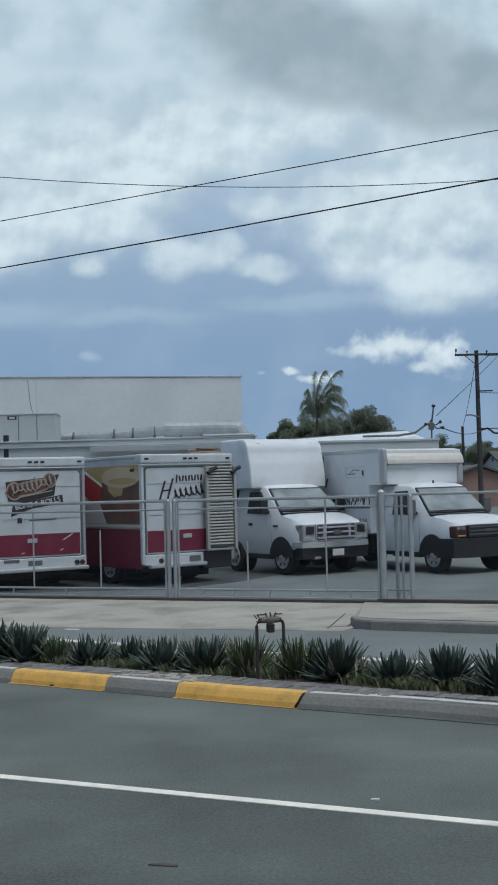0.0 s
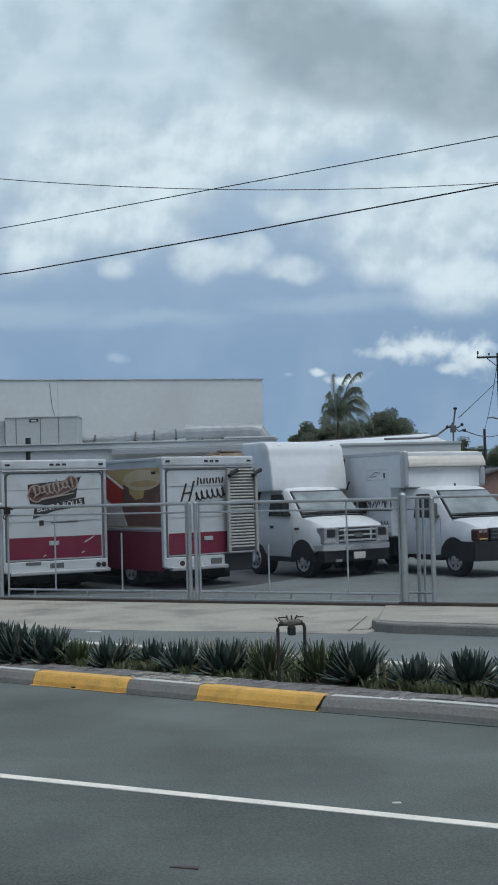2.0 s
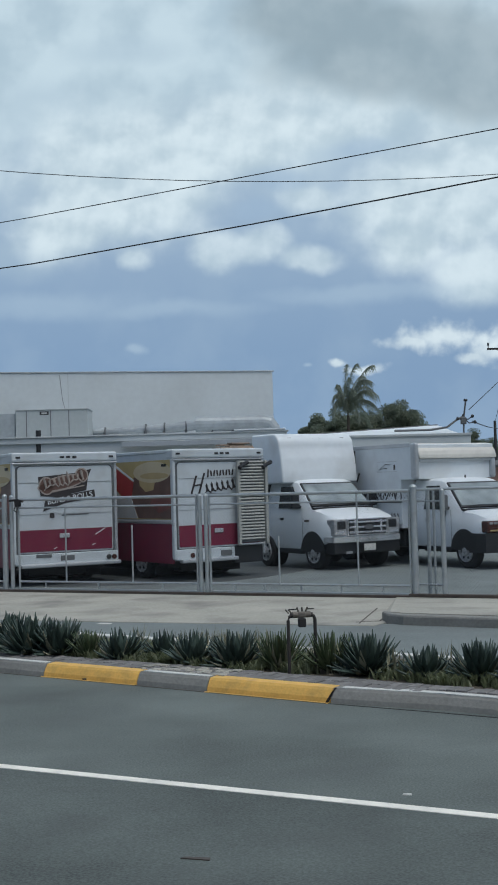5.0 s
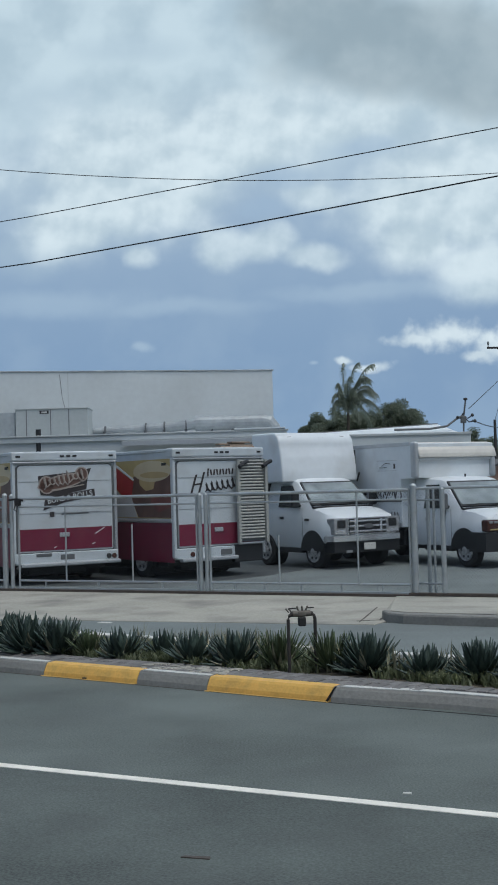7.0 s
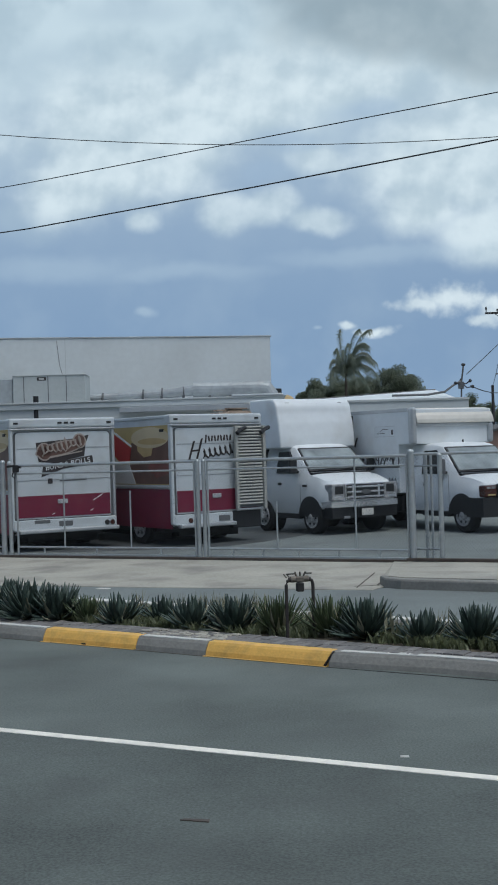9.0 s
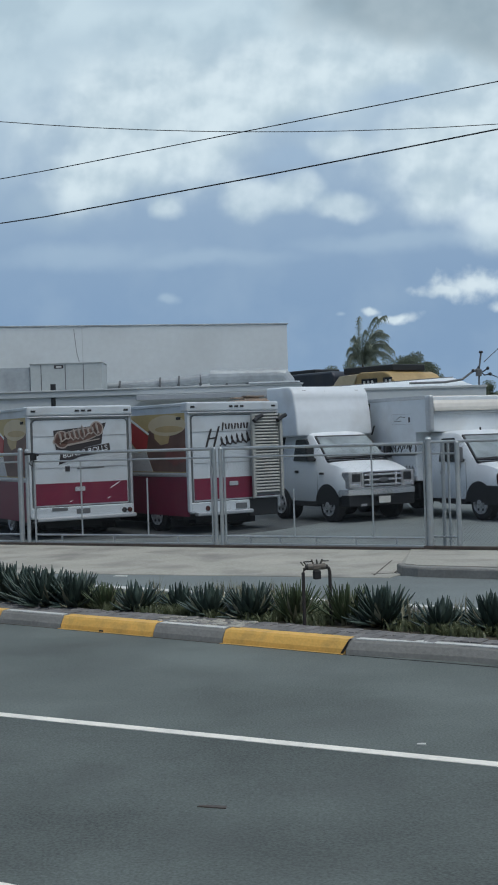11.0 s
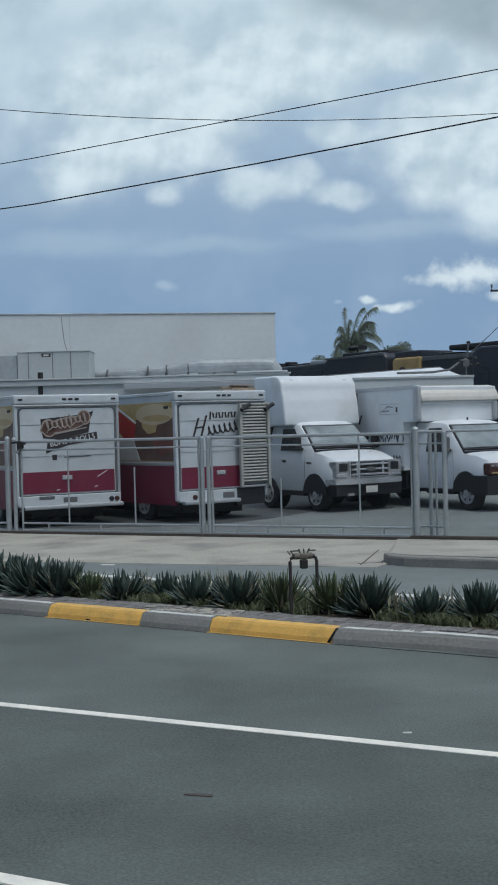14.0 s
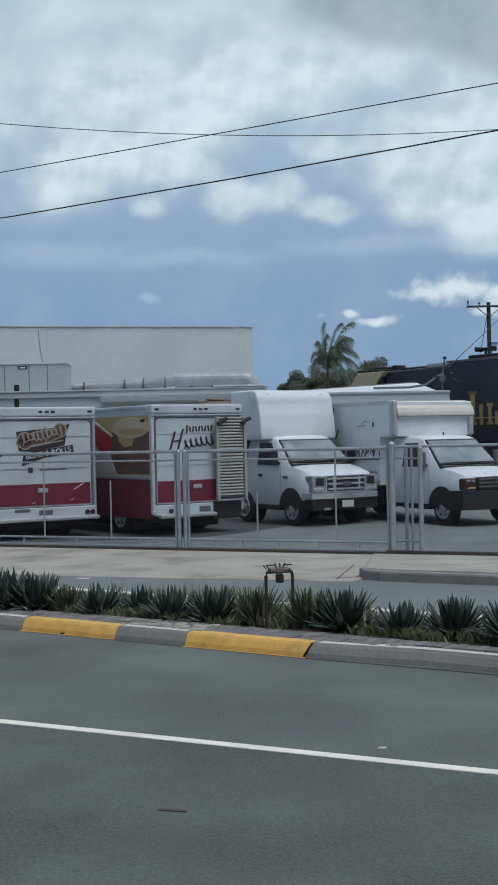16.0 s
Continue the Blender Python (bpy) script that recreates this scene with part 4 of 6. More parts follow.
bread_van(pose(-4.52, 25.65, 0.014, 0, 0, 30), "white walk-in delivery van with red bands and a banner logo", "banner", 2.3, False)
bread_van(pose(-1.31, 26.15, 0.014, 0, 0, 36), "white walk-in delivery van with a slatted ramp on its back", "script", 2.3, True)


PLANK = material("weathered_plank", (0.30, 0.24, 0.19), 0.85, vary=0.25, grain=12, stain=3, bump=0.3, per_piece=0.2)
stack = thing("plank_stack", pose(-1.31, 26.15, 0.014, 0, 0, 36) @ pose(0.75, 0.3, 2.77), "weathered planks lying on the van roof", "planks")
for k, (x0, x1, y, z, a) in enumerate(((-0.55, 0.35, 0.0, 0.0, 2), (-0.5, 0.3, 0.22, 0.0, -3), (-0.3, 0.36, 0.05, 0.035, 6), (-0.42, 0.22, 0.2, 0.07, -5), (-0.2, 0.3, 0.1, 0.105, 3))):
    pl = part("plank", box(x0, x1, -0.09, 0.09, 0, 0.033, 0.004, 1), PLANK, stack)
    pl.matrix_basis = pose(0, y, z, 0, 0, a)

CAP = material("pale_box_cap", (0.62, 0.60, 0.55), 0.4, vary=0.08, grain=6, stain=1.5, bump=0.03)


def loft(sections, bm=None):
    """Skin over rings of equally many points."""
    b = bmesh.new()
    rings = [[b.verts.new(p) for p in ring] for ring in sections]
    n = len(rings[0])
    for q, s in zip(rings, rings[1:]):
        for k in range(n):
            b.faces.new((q[k], q[(k + 1) % n], s[(k + 1) % n], s[k]))
    b.faces.new(rings[0][::-1])
    b.faces.new(rings[-1])
    bmesh.ops.recalc_face_normals(b, faces=b.faces[:])
    return join(bm, b)


def cab_ring(y, w_low, w_high, z0, z1, r=0.12):
    """A cross-section of a cab: straight lower sides, leaning upper sides, rounded top edges."""
    zm = z0 + (z1 - z0) * 0.55
    half = [(w_low * 0.97, z0), (w_low, z0 + 0.12), (w_low, zm), (w_high + (w_low - w_high) * 0.2, z1 - r * 1.4), (w_high - r * 0.3, z1 - r * 0.35), (w_high - r * 1.2, z1), (w_high * 0.4, z1 + 0.015)]
    return [(x, y, z) for x, z in half] + [(-x, y, z) for x, z in half[::-1]]


def cut_cab(v, kind):
    """The cab of a cutaway van, its nose towards -y."""
    E = kind == "chrome"
    w = 0.98 if E else 0.96
    hood_z, cowl_z, roof_z = (1.19, 1.37, 2.05) if E else (1.13, 1.27, 1.98)
    cowl_y = 1.0 if E else 1.05
    rings = [cab_ring(0.14, w * 0.80, w * 0.70, 0.66, hood_z - 0.07, 0.06), cab_ring(0.20, w * 0.94, w * 0.84, 0.64, hood_z - 0.015, 0.09), cab_ring(0.32, w, w * 0.90, 0.62, hood_z + 0.03, 0.10), cab_ring(0.65, w, w * 0.91, 0.50, (hood_z + cowl_z) / 2 + 0.04, 0.10), cab_ring(cowl_y, w, w * 0.90, 0.45, cowl_z, 0.10)]
    bonnet = part("bonnet", loft(rings), WHITE, v, "white bonnet and wings", smooth=True)
    cab = [cab_ring(cowl_y, w, w * 0.90, 0.45, cowl_z, 0.10), cab_ring(cowl_y + 0.42, w, w * 0.86, 0.45, cowl_z + 0.40, 0.10), cab_ring(cowl_y + 0.70, w, w * 0.82, 0.45, roof_z - 0.04, 0.12), cab_ring(cowl_y + 0.9, w, w * 0.82, 0.45, roof_z, 0.12), cab_ring(cowl_y + 1.75, w, w * 0.84, 0.45, roof_z + 0.02, 0.12)]
    part("cab", loft(cab), WHITE, v, "white steel cab", smooth=True)
    # windscreen, sloping, with a dark surround
    def screen(inset, lift):
        y0, z0, y1, z1 = cowl_y + 0.05, cowl_z + 0.05, cowl_y + 0.66, roof_z - 0.10
        a, c = w * 0.86 - inset, w * 0.76 - inset
        n = Vector((0, -(z1 - z0), (y1 - y0))).normalized() * lift
        b = bmesh.new()
        pts = [(-a, y0 + inset, z0 + inset), (-a * 0.5, y0 + inset - 0.03, z0 + inset), (a * 0.5, y0 + inset - 0.03, z0 + inset), (a, y0 + inset, z0 + inset), (c, y1 - inset, z1 - inset), (c * 0.5, y1 - inset - 0.03, z1 - inset), (-c * 0.5, y1 - inset - 0.03, z1 - inset), (-c, y1 - inset, z1 - inset)]
        f = b.faces.new([b.verts.new(Vector(p) + n) for p in pts])
        r = bmesh.ops.extrude_face_region(b, geom=[f])
        bmesh.ops.translate(b, vec=-n.normalized() * 0.05, verts=[q for q in r["geom"] if isinstance(q, bmesh.types.BMVert)])
        bmesh.ops.recalc_face_normals(b, faces=b.faces[:])
        return b
    seal = part("windscreen_seal", screen(0.0, 0.030), BLACK, v)
    part("windscreen", screen(0.035, 0.038), SCREEN, seal, "windscreen with a grey sky reflection painted into its colour")
    for x0 in (-0.62, 0.05):
        part("wiper", tube([(x0, cowl_y + 0.02, cowl_z + 0.09), (x0 + 0.28, cowl_y + 0.03, cowl_z + 0.11), (x0 + 0.6, cowl_y + 0.05, cowl_z + 0.10)], 0.011, 6), BLACK, v)
    part("cowl_panel", box(-w * 0.86, w * 0.86, cowl_y - 0.06, cowl_y + 0.07, cowl_z - 0.02, cowl_z + 0.035, 0.015), BLACK, v)
    for sx in (-1, 1):
        X = sx * w
        glass = [(cowl_y + 0.34, cowl_z + 0.02), (cowl_y + 1.22, cowl_z + 0.02), (cowl_y + 1.22, roof_z - 0.16), (cowl_y + 0.80, roof_z - 0.15)]
        b = bmesh.new()
        lo, hi = w - 0.005, w * 0.865
        f = b.faces.new([b.verts.new((sx * (lo + (hi - lo) * (z - cowl_z) / (roof_z - cowl_z) + 0.022), y, z)) for y, z in glass])
        r = bmesh.ops.extrude_face_region(b, geom=[f])
        bmesh.ops.translate(b, vec=(-sx * 0.05, 0, 0), verts=[q for q in r["geom"] if isinstance(q, bmesh.types.BMVert)])
        bmesh.ops.recalc_face_normals(b, faces=b.faces[:])
        part("side_window", b, GLASS, v)
        part("door_seam", box(min(X, X + sx * 0.004), max(X, X + sx * 0.004), cowl_y + 0.24, cowl_y + 0.25, 0.5, cowl_z), GREY, v)
        part("door_handle", box(min(X, X + sx * 0.03), max(X, X + sx * 0.03), cowl_y + 1.02, cowl_y + 1.16, cowl_z - 0.26, cowl_z - 0.20, 0.01), BLACK if E else GREY, v)
        # wheel arch
        arch = [(0.86 + 0.47 * math.cos(a), 0.40 + 0.47 * math.sin(a)) for a in [k * math.pi / 14 for k in range(15)]]
        part("wheel_arch", prism(arch, X - sx * 0.30, X + sx * 0.006), BLACK, v)
        mir = part("mirror", box(X + sx * 0.14 - 0.10, X + sx * 0.14 + 0.10, cowl_y + 0.27, cowl_y + 0.36, cowl_z + 0.02, cowl_z + 0.36, 0.03), BLACK if E else GREY, v)
        part("mirror_arm", tube([(X * 0.95, cowl_y + 0.36, cowl_z + 0.06), (X + sx * 0.14, cowl_y + 0.33, cowl_z + 0.1)], 0.02, 6), BLACK, mir)
        wheel(v, sx * (w - 0.16), 0.86, 0.375, 0.23, sx)
    if E:
        part("grille_frame", box(-0.55, 0.55, 0.075, 0.20, 0.765, 1.145, 0.03), CHROME, v, "chrome grille surround")
        gr = part("grille", box(-0.515, 0.515, 0.045, 0.12, 0.785, 1.125, 0.01), BLACK, v)
        for z in (0.835, 0.95, 1.065):
            part("grille_bar", box(-0.52, 0.52, 0.022, 0.06, z - 0.022, z + 0.022, 0.008), CHROME, gr)
        for x in (-0.36, 0.36):
            part("grille_bar", box(x - 0.03, x + 0.03, 0.026, 0.06, 0.80, 1.11, 0.01), CHROME, gr)
        b = flat_y(ellipse(0, 0.95, 0.13, 0.055, 24), 0.010, 0.03)
        part("badge", b, GREY, gr)
        for sx in (-1, 1):
            hl = part("headlight", box(sx * 0.745 - 0.18, sx * 0.745 + 0.18, 0.075, 0.36, 0.77, 1.14, 0.025, 2), LAMP, v, "clear square headlight")
            part("headlight_bulb", box(sx * 0.72 - 0.12, sx * 0.72 + 0.12, 0.068, 0.1, 0.91, 1.10, 0.02), BLACK, hl)
            part("turn_lamp", box(sx * 0.76 - 0.13, sx * 0.76 + 0.13, 0.068, 0.2, 0.79, 0.87, 0.012), CHROME, hl)
        bm = loft([[(x, y, z) for z in (0.62, 0.635, 0.715, 0.745)] + [(x, y + 0.14, 0.745), (x, y + 0.14, 0.62)] for x, y in ((-1.0, 0.24), (-0.93, 0.08), (-0.5, 0.0), (0.5, 0.0), (0.93, 0.08), (1.0, 0.24))])
        part("bumper", bm, CHROME, v, "chrome front bumper", smooth=True)
        part("bumper_slot", box(-0.36, 0.36, 0.01, 0.06, 0.56, 0.618, 0.01), BLACK, v)
        part("valance", box(-0.92, 0.92, 0.08, 0.45, 0.36, 0.64, 0.02), BLACK, v)
        part("number_plate", box(-0.16, 0.16, -0.012, 0.01, 0.42, 0.57, 0.006), BACK_KERB, v)
        part("fender_badge", box(-w - 0.006, -w + 0.01, 0.98, 1.16, 1.08, 1.13), INK, v)
        part("fog_lamp", box(-0.6, -0.44, 0.06, 0.1, 0.36, 0.42, 0.01), LAMP, v)
    else:
        gr = part("grille", box(-0.60, 0.60, 0.04, 0.22, 0.78, 1.07, 0.03), BLACK, v, "black plastic grille")
        for z in (0.86, 0.94, 1.02):
            part("grille_bar", box(-0.56, 0.56, 0.026, 0.06, z - 0.012, z + 0.012, 0.005), GREY, gr)
        part("badge", box(-0.13, 0.13, 0.018, 0.03, 0.92, 0.97), GREY, gr)
        for sx in (-1, 1):
            hl = part("headlight", box(sx * 0.77 - 0.17, sx * 0.77 + 0.17, 0.07, 0.30, 0.79, 1.05, 0.04, 3), AMBER, v, "composite headlight with amber and red lens")
            for k in range(2):
                part("headlight_bulb", box(sx * 0.77 - 0.12 + 0.13 * k, sx * 0.77 - 0.02 + 0.13 * k, 0.06, 0.1, 0.97, 1.02, 0.012), LAMP, hl)
            part("turn_lamp", box(sx * 0.77 - 0.10, sx * 0.77 + 0.12, 0.062, 0.1, 0.82, 0.855, 0.01), TAN, hl)
        bm = loft([[(x, y, z) for z in (0.36, 0.42, 0.70, 0.78)] + [(x, y + 0.2, 0.78), (x, y + 0.2, 0.36)] for x, y in ((-1.0, 0.40), (-0.96, 0.12), (-0.6, 0.0), (0.6, 0.0), (0.96, 0.12), (1.0, 0.40))])
        part("bumper", bm, BLACK, v, "black plastic front bumper")
        part("roof_aerial", tube([(0.0, cowl_y + 0.9, roof_z), (0.0, cowl_y + 0.9, roof_z + 0.08)], 0.02, 8), BLACK, v)
        part("door_logo", box(-w - 0.006, -w + 0.01, cowl_y + 0.45, cowl_y + 0.62, 1.02, 1.26), GREY, v)


def box_truck(m, label, kind, w, nose_y, z_low, top, length):
    """A cutaway cab with a cargo box whose nose reaches over the cab."""
    v = thing("box_truck", m, label, "truck", "box trucks in the yard")
    cut_cab(v, kind)
    r = 0.30
    y2 = 2.85
    prof = [(nose_y, z_low + 0.06)] + [(nose_y + 0.10 * k / 5, z_low + 0.06 + (top - r - z_low) * k / 5) for k in range(1, 5)]
    if kind == "chrome":
        prof = [(nose_y, z_low), (nose_y + 0.02, z_low + 0.3), (nose_y + 0.06, z_low + 0.6), (nose_y + 0.13, z_low + 0.85)] + [(nose_y + 0.13 + r - r * math.cos(a), top - r + r * math.sin(a)) for a in [radians(15 * k) for k in range(1, 7)]]
        outline = prof + [(length, top), (length, 0.78), (y2, 0.78), (y2, z_low)]
        cargo = part("cargo_box", prism(outline, -w / 2, w / 2, 0.05, 3), WHITE, v, "smooth white moulded box body", smooth=True)
        # shade below the overhang, given by a grey panel over the white box front
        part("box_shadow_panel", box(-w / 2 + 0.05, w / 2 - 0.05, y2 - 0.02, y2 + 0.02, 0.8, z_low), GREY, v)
        for x in (-w / 2 + 0.35, w / 2 - 0.3):
            part("clearance_lamp", box(x - 0.06, x + 0.06, nose_y + 0.2, nose_y + 0.3, top - 0.13, top - 0.10, 0.01), GREY, cargo)
        part("clearance_lamp", box(-0.22, 0.22, nose_y + 0.19, nose_y + 0.3, top - 0.14, top - 0.12, 0.006), GREY, cargo)
        part("clearance_lamp", box(-0.16, 0.2, nose_y + 0.17, nose_y + 0.3, top - 0.20, top - 0.185, 0.006), GREY, cargo)
        part("side_marker", box(w / 2, w / 2 + 0.03, nose_y + 0.1, nose_y + 0.2, z_low + 0.1, z_low + 0.75, 0.01), BLACK, cargo)
        part("grab_handle", tube([(w / 2 + 0.02, nose_y + 0.06, z_low - 0.02), (w / 2 + 0.07, nose_y + 0.02, z_low + 0.2)], 0.02, 6), BLACK, cargo)
    else:
        cargo = part("cargo_box", prism([(nose_y + 0.10, z_low), (nose_y + 0.10, top - 0.03), (length, top), (length, 0.85), (y2, 0.85), (y2, z_low)], -w / 2, w / 2, 0.015, 2), WHITE, v, "white panelled cargo box")
        rr = 0.36
        nose = [(nose_y + rr - rr * math.cos(a), top - rr + rr * math.sin(a)) for a in [radians(15 * k) for k in range(7)]]
        part("box_nose_cap", prism(nose + [(nose_y + rr, top - rr)], -w / 2 + 0.12, w / 2 + 0.01, 0.004), CAP, v, "pale rounded front cap of the box", smooth=True)
        for sx in (-1, 1):
            part("box_corner", box(sx * w / 2 - 0.13 if sx > 0 else -w / 2 - 0.012, w / 2 + 0.012 if sx > 0 else -w / 2 + 0.13, nose_y + 0.01, nose_y + 0.22, z_low, top + 0.01 if sx < 0 else top - 0.36, 0.06, 3), ALU, v, "rounded metal corner post")
        part("box_front_rail", box(-w / 2 + 0.13, w / 2 - 0.13, nose_y + 0.03, nose_y + 0.12, top - 0.43, top - 0.365, 0.01), ALU, v)
        part("roof_rail", box(-w / 2 - 0.015, -w / 2 + 0.03, nose_y + 0.2, length, top - 0.08, top + 0.01, 0.01), ALU, cargo)
        part("lower_rail", box(-w / 2 - 0.015, -w / 2 + 0.02, y2, length, 0.85, 0.96, 0.01), ALU, cargo)
        part("side_rail", box(-w / 2 - 0.02, -w / 2 + 0.02, y2, y2 + 1.2, 1.44, 1.49, 0.008), GREY, cargo)
        xs = -w / 2 + 0.001
        # spray-painted scrawl: unreadable, plain strokes
        rng = random.Random(3)
        for k in range(8):
            y0 = 2.95 + 0.21 * k
            zc = 1.60
            part("scrawl", tube([(xs - 0.004, y0 + 0.10 * math.cos(t + k), zc + 0.13 * math.sin(t * (1 + k % 2))) for t in [j * 0.55 for j in range(8)]], 0.016, 5), INK, cargo)
        for k in range(3):
            part("scrawl", tube([(xs - 0.004, 2.95 + 0.12 * k, 1.05), (xs - 0.004, 3.01 + 0.12 * k, 1.2), (xs - 0.004, 3.07 + 0.12 * k, 1.06)], 0.012, 5), INK, cargo)
        part("sticker_frame", tube([(xs - 0.003, 3.0, z_low + 0.20), (xs - 0.003, 3.8, z_low + 0.20), (xs - 0.003, 3.8, z_low + 0.44), (xs - 0.003, 3.0, z_low + 0.44)], 0.006, 5), PALE_GREY, cargo)
        part("scrawl", tube([(xs - 0.008, 3.25, z_low + 0.36), (xs - 0.008, 3.45, z_low + 0.38), (xs - 0.008, 3.7, z_low + 0.27), (xs - 0.008, 3.4, z_low + 0.28)], 0.008, 5), INK, cargo)
        decal_side("sticker_frame", [(3.06, z_low + 0.24), (3.12, z_low + 0.24), (3.12, z_low + 0.36), (3.06, z_low + 0.36)], INK, cargo, xs - 0.004)
    part("cab_step", box(-0.97, -0.80, 1.3, 2.3, 0.34, 0.46, 0.02), BLACK, v)
    part("chassis", box(-0.85, 0.85, 0.5, length - 0.2, 0.36, 0.72), BLACK, v)
    part("fuel_tank", box(-w / 2 + 0.15, -w / 2 + 0.5, 3.0, 4.0, 0.4, 0.8, 0.05), BLACK, v)
    for sx in (-1, 1):
        wheel(v, sx * 0.82, max(2.75, length - 1.9), 0.375, 0.42, sx)
    return v


box_truck(pose(1.98, 27.75, 0.014, 0, 0, 33), "white cutaway box truck with a chrome grille and bumper", "chrome", 2.18, 1.85, 1.97, 3.16, 3.2)
box_truck(pose(5.26, 26.8, 0.014, 0, 0, 30), "white cutaway box truck with a black grille and scrawled box", "black", 2.36, 2.25, 1.98, 2.82, 7.4)


# ---- buildings behind the yard ----
ROOF_GREY = material("roof_sheet", (0.47, 0.495, 0.50), 0.7, vary=0.08, grain=6, stain=0.6, bump=0.1)
DUCT = material("duct_wrap", (0.37, 0.40, 0.415), 0.55, metal=0.3, vary=0.18, grain=6, stain=1.2, bump=0.2, dirt=(0.22, 0.23, 0.24), dirt_amount=0.5, dirt_scale=1.6)
HVAC = material("hvac_casing", (0.40, 0.43, 0.43), 0.6, vary=0.08, grain=8, stain=1, bump=0.05)
BRICKRED = material("house_stucco", (0.32, 0.21, 0.17), 0.9, vary=0.1, grain=6, stain=0.8, bump=0.2)
SHINGLE = material("dark_shingle", (0.10, 0.10, 0.10), 0.9, vary=0.2, grain=8, stain=1, bump=0.4)
WOOD = material("tarred_pole_wood", (0.052, 0.050, 0.050), 0.85, vary=0.25, grain=12, stain=2, bump=0.4)
CABLE = material("black_cable", (0.012, 0.013, 0.015), 0.6, vary=0.1, bump=0)

wh = thing("warehouse", pose(-0.2, 50.0, 0, 0, 0, 15.0), "tall plain off-white warehouse with a flat parapet", "building")
part("wall", box(-46, 0, 0, 7, 0, 6.52), WALL_WHITE, wh)
part("parapet_cap", box(-46.05, 0.05, -0.04, 0.3, 6.53, 6.585, 0.01), DUCT, wh)
for x in (-8.32, -17.0):
    part("wall_joint", box(x - 0.01, x + 0.01, -0.008, 0.01, 0, 6.5), HVAC, wh)
part("crack", tube([(-8.64, -0.005, 6.45), (-8.6, -0.005, 6.0), (-8.55, -0.005, 5.5), (-8.45, -0.005, 5.1)], 0.010, 5), GREY, wh)

low = thing("low_building", pose(-0.2, 38.4, 0, 0, 0, 2.0), "low white flat-roofed building behind the vans", "building")
part("wall", box(-34, 0.4, 0, 9, 0, 3.42), WALL_WHITE, low)
part("parapet", box(-34, 0.45, -0.08, 0.2, 3.42, 3.60, 0.02), WALL_WHITE, low)
part("parapet_cap", box(-34.05, 0.5, -0.12, 0.25, 3.60, 3.65, 0.01), ROOF_GREY, low)
part("canopy", box(-4.7, 0.5, -0.35, -0.08, 3.26, 3.38, 0.02), ROOF_GREY, low)
part("canopy_lip", box(-4.7, 0.5, -0.40, -0.35, 3.24, 3.40, 0.01), ALU, low)
part("bright_flashing", box(-1.2, 0.4, -0.14, 0.2, 3.66, 3.71, 0.01), WHITE, low)

unit = thing("rooftop_unit", pose(-7.72, 40.3, 3.42, 0, 0, 3), "grey rooftop air-conditioning unit on the low roof", "air conditioner")
part("casing", box(-0.98, 1.4, 0, 1.6, 0.2, 1.2, 0.02), HVAC, unit)
part("casing", box(-2.6, -1.0, 0.1, 1.5, 0.2, 1.12, 0.02), DUCT, unit)
part("curb_base", box(-2.6, 1.4, 0.1, 1.5, 0.0, 0.2), GREY, unit)
for x in (-0.62, 0.18, 0.78):
    part("panel_seam", box(x - 0.012, x + 0.012, -0.008, 0.01, 0.22, 1.18), GREY, unit)
part("top_lid", box(-1.0, 1.43, -0.03, 1.63, 1.2, 1.235, 0.01), ROOF_GREY, unit)
part("maker_plate", box(-0.18, 0.12, -0.012, 0.0, 1.04, 1.15), INK, unit)
part("maker_plate", box(-0.12, 0.06, -0.016, 0.0, 1.07, 1.12), BACK_KERB, unit)
vent = thing("vent_pipe", pose(-7.54, 37.9, 3.05), "dark vent pipe fixed to the parapet", "vent pipe")
part("pipe", tube([(0, 0.28, 0), (0, 0.28, 0.80)], 0.085, 10), BLACK, vent)

duct = thing("roof_duct", pose(0, 42, 3.53), "wrapped grey duct running along the roof", "duct")
part("duct_run", tube([(-6.6, 0.2, 0.36), (-5.0, 0.15, 0.40), (-3.7, 0.1, 0.45), (-2.75, 0.0, 0.55)], 0.14, 14, r2=0.19), DUCT, duct)
part("duct_run", tube([(-2.85, 0.0, 0.55), (-1.4, 0.0, 0.54), (-0.55, 0.0, 0.54), (-0.32, 0.0, 0.50), (-0.22, 0.0, 0.36), (-0.2, 0.0, -0.11)], 0.265, 16), DUCT, duct)
for x in (-6.0, -4.6, -3.95, -3.2, -2.3, -1.6, -0.75):
    part("duct_band", lathe_x([(0, 0.28 if x > -2.8 else 0.2), (0.05, 0.28 if x > -2.8 else 0.2)], x, 0.05, 0.52 if x > -2.8 else 0.42 + (x + 4.6) * 0.05, 14), GREY, duct)
    part("duct_leg", box(x - 0.03, x + 0.03, -0.1, 0.15, -0.11, 0.36), GREY, duct)
flue = thing("roof_stub", pose(-1.55, 41.4, 3.42), "short dark flue stub beside the duct", "vent pipe")
part("pipe", tube([(0, 0, 0), (0, 0, 0.3)], 0.09, 10), BLACK, flue)
cone = thing("roof_cone", pose(-3.1, 41.2, 3.42), "small white roof vent cone", "vent")
part("cone", tube([(0, 0, 0), (0, 0, 0.28)], 0.1, 10, r2=0.02), WHITE, cone)

shed = thing("workshop", pose(6.35, 41.5, 0, 0, 0, 8), "long white low-gabled workshop with a metal roof", "building")
part("wall", box(-12, 0, 0, 8, 0, 3.25), WALL_WHITE, shed)
part("fascia", box(-12.1, 0.1, -0.12, 0.0, 3.02, 3.48, 0.02), WALL_WHITE, shed)
part("fascia_trim", box(-12.12, 0.12, -0.16, -0.12, 3.42, 3.50, 0.01), ROOF_GREY, shed)
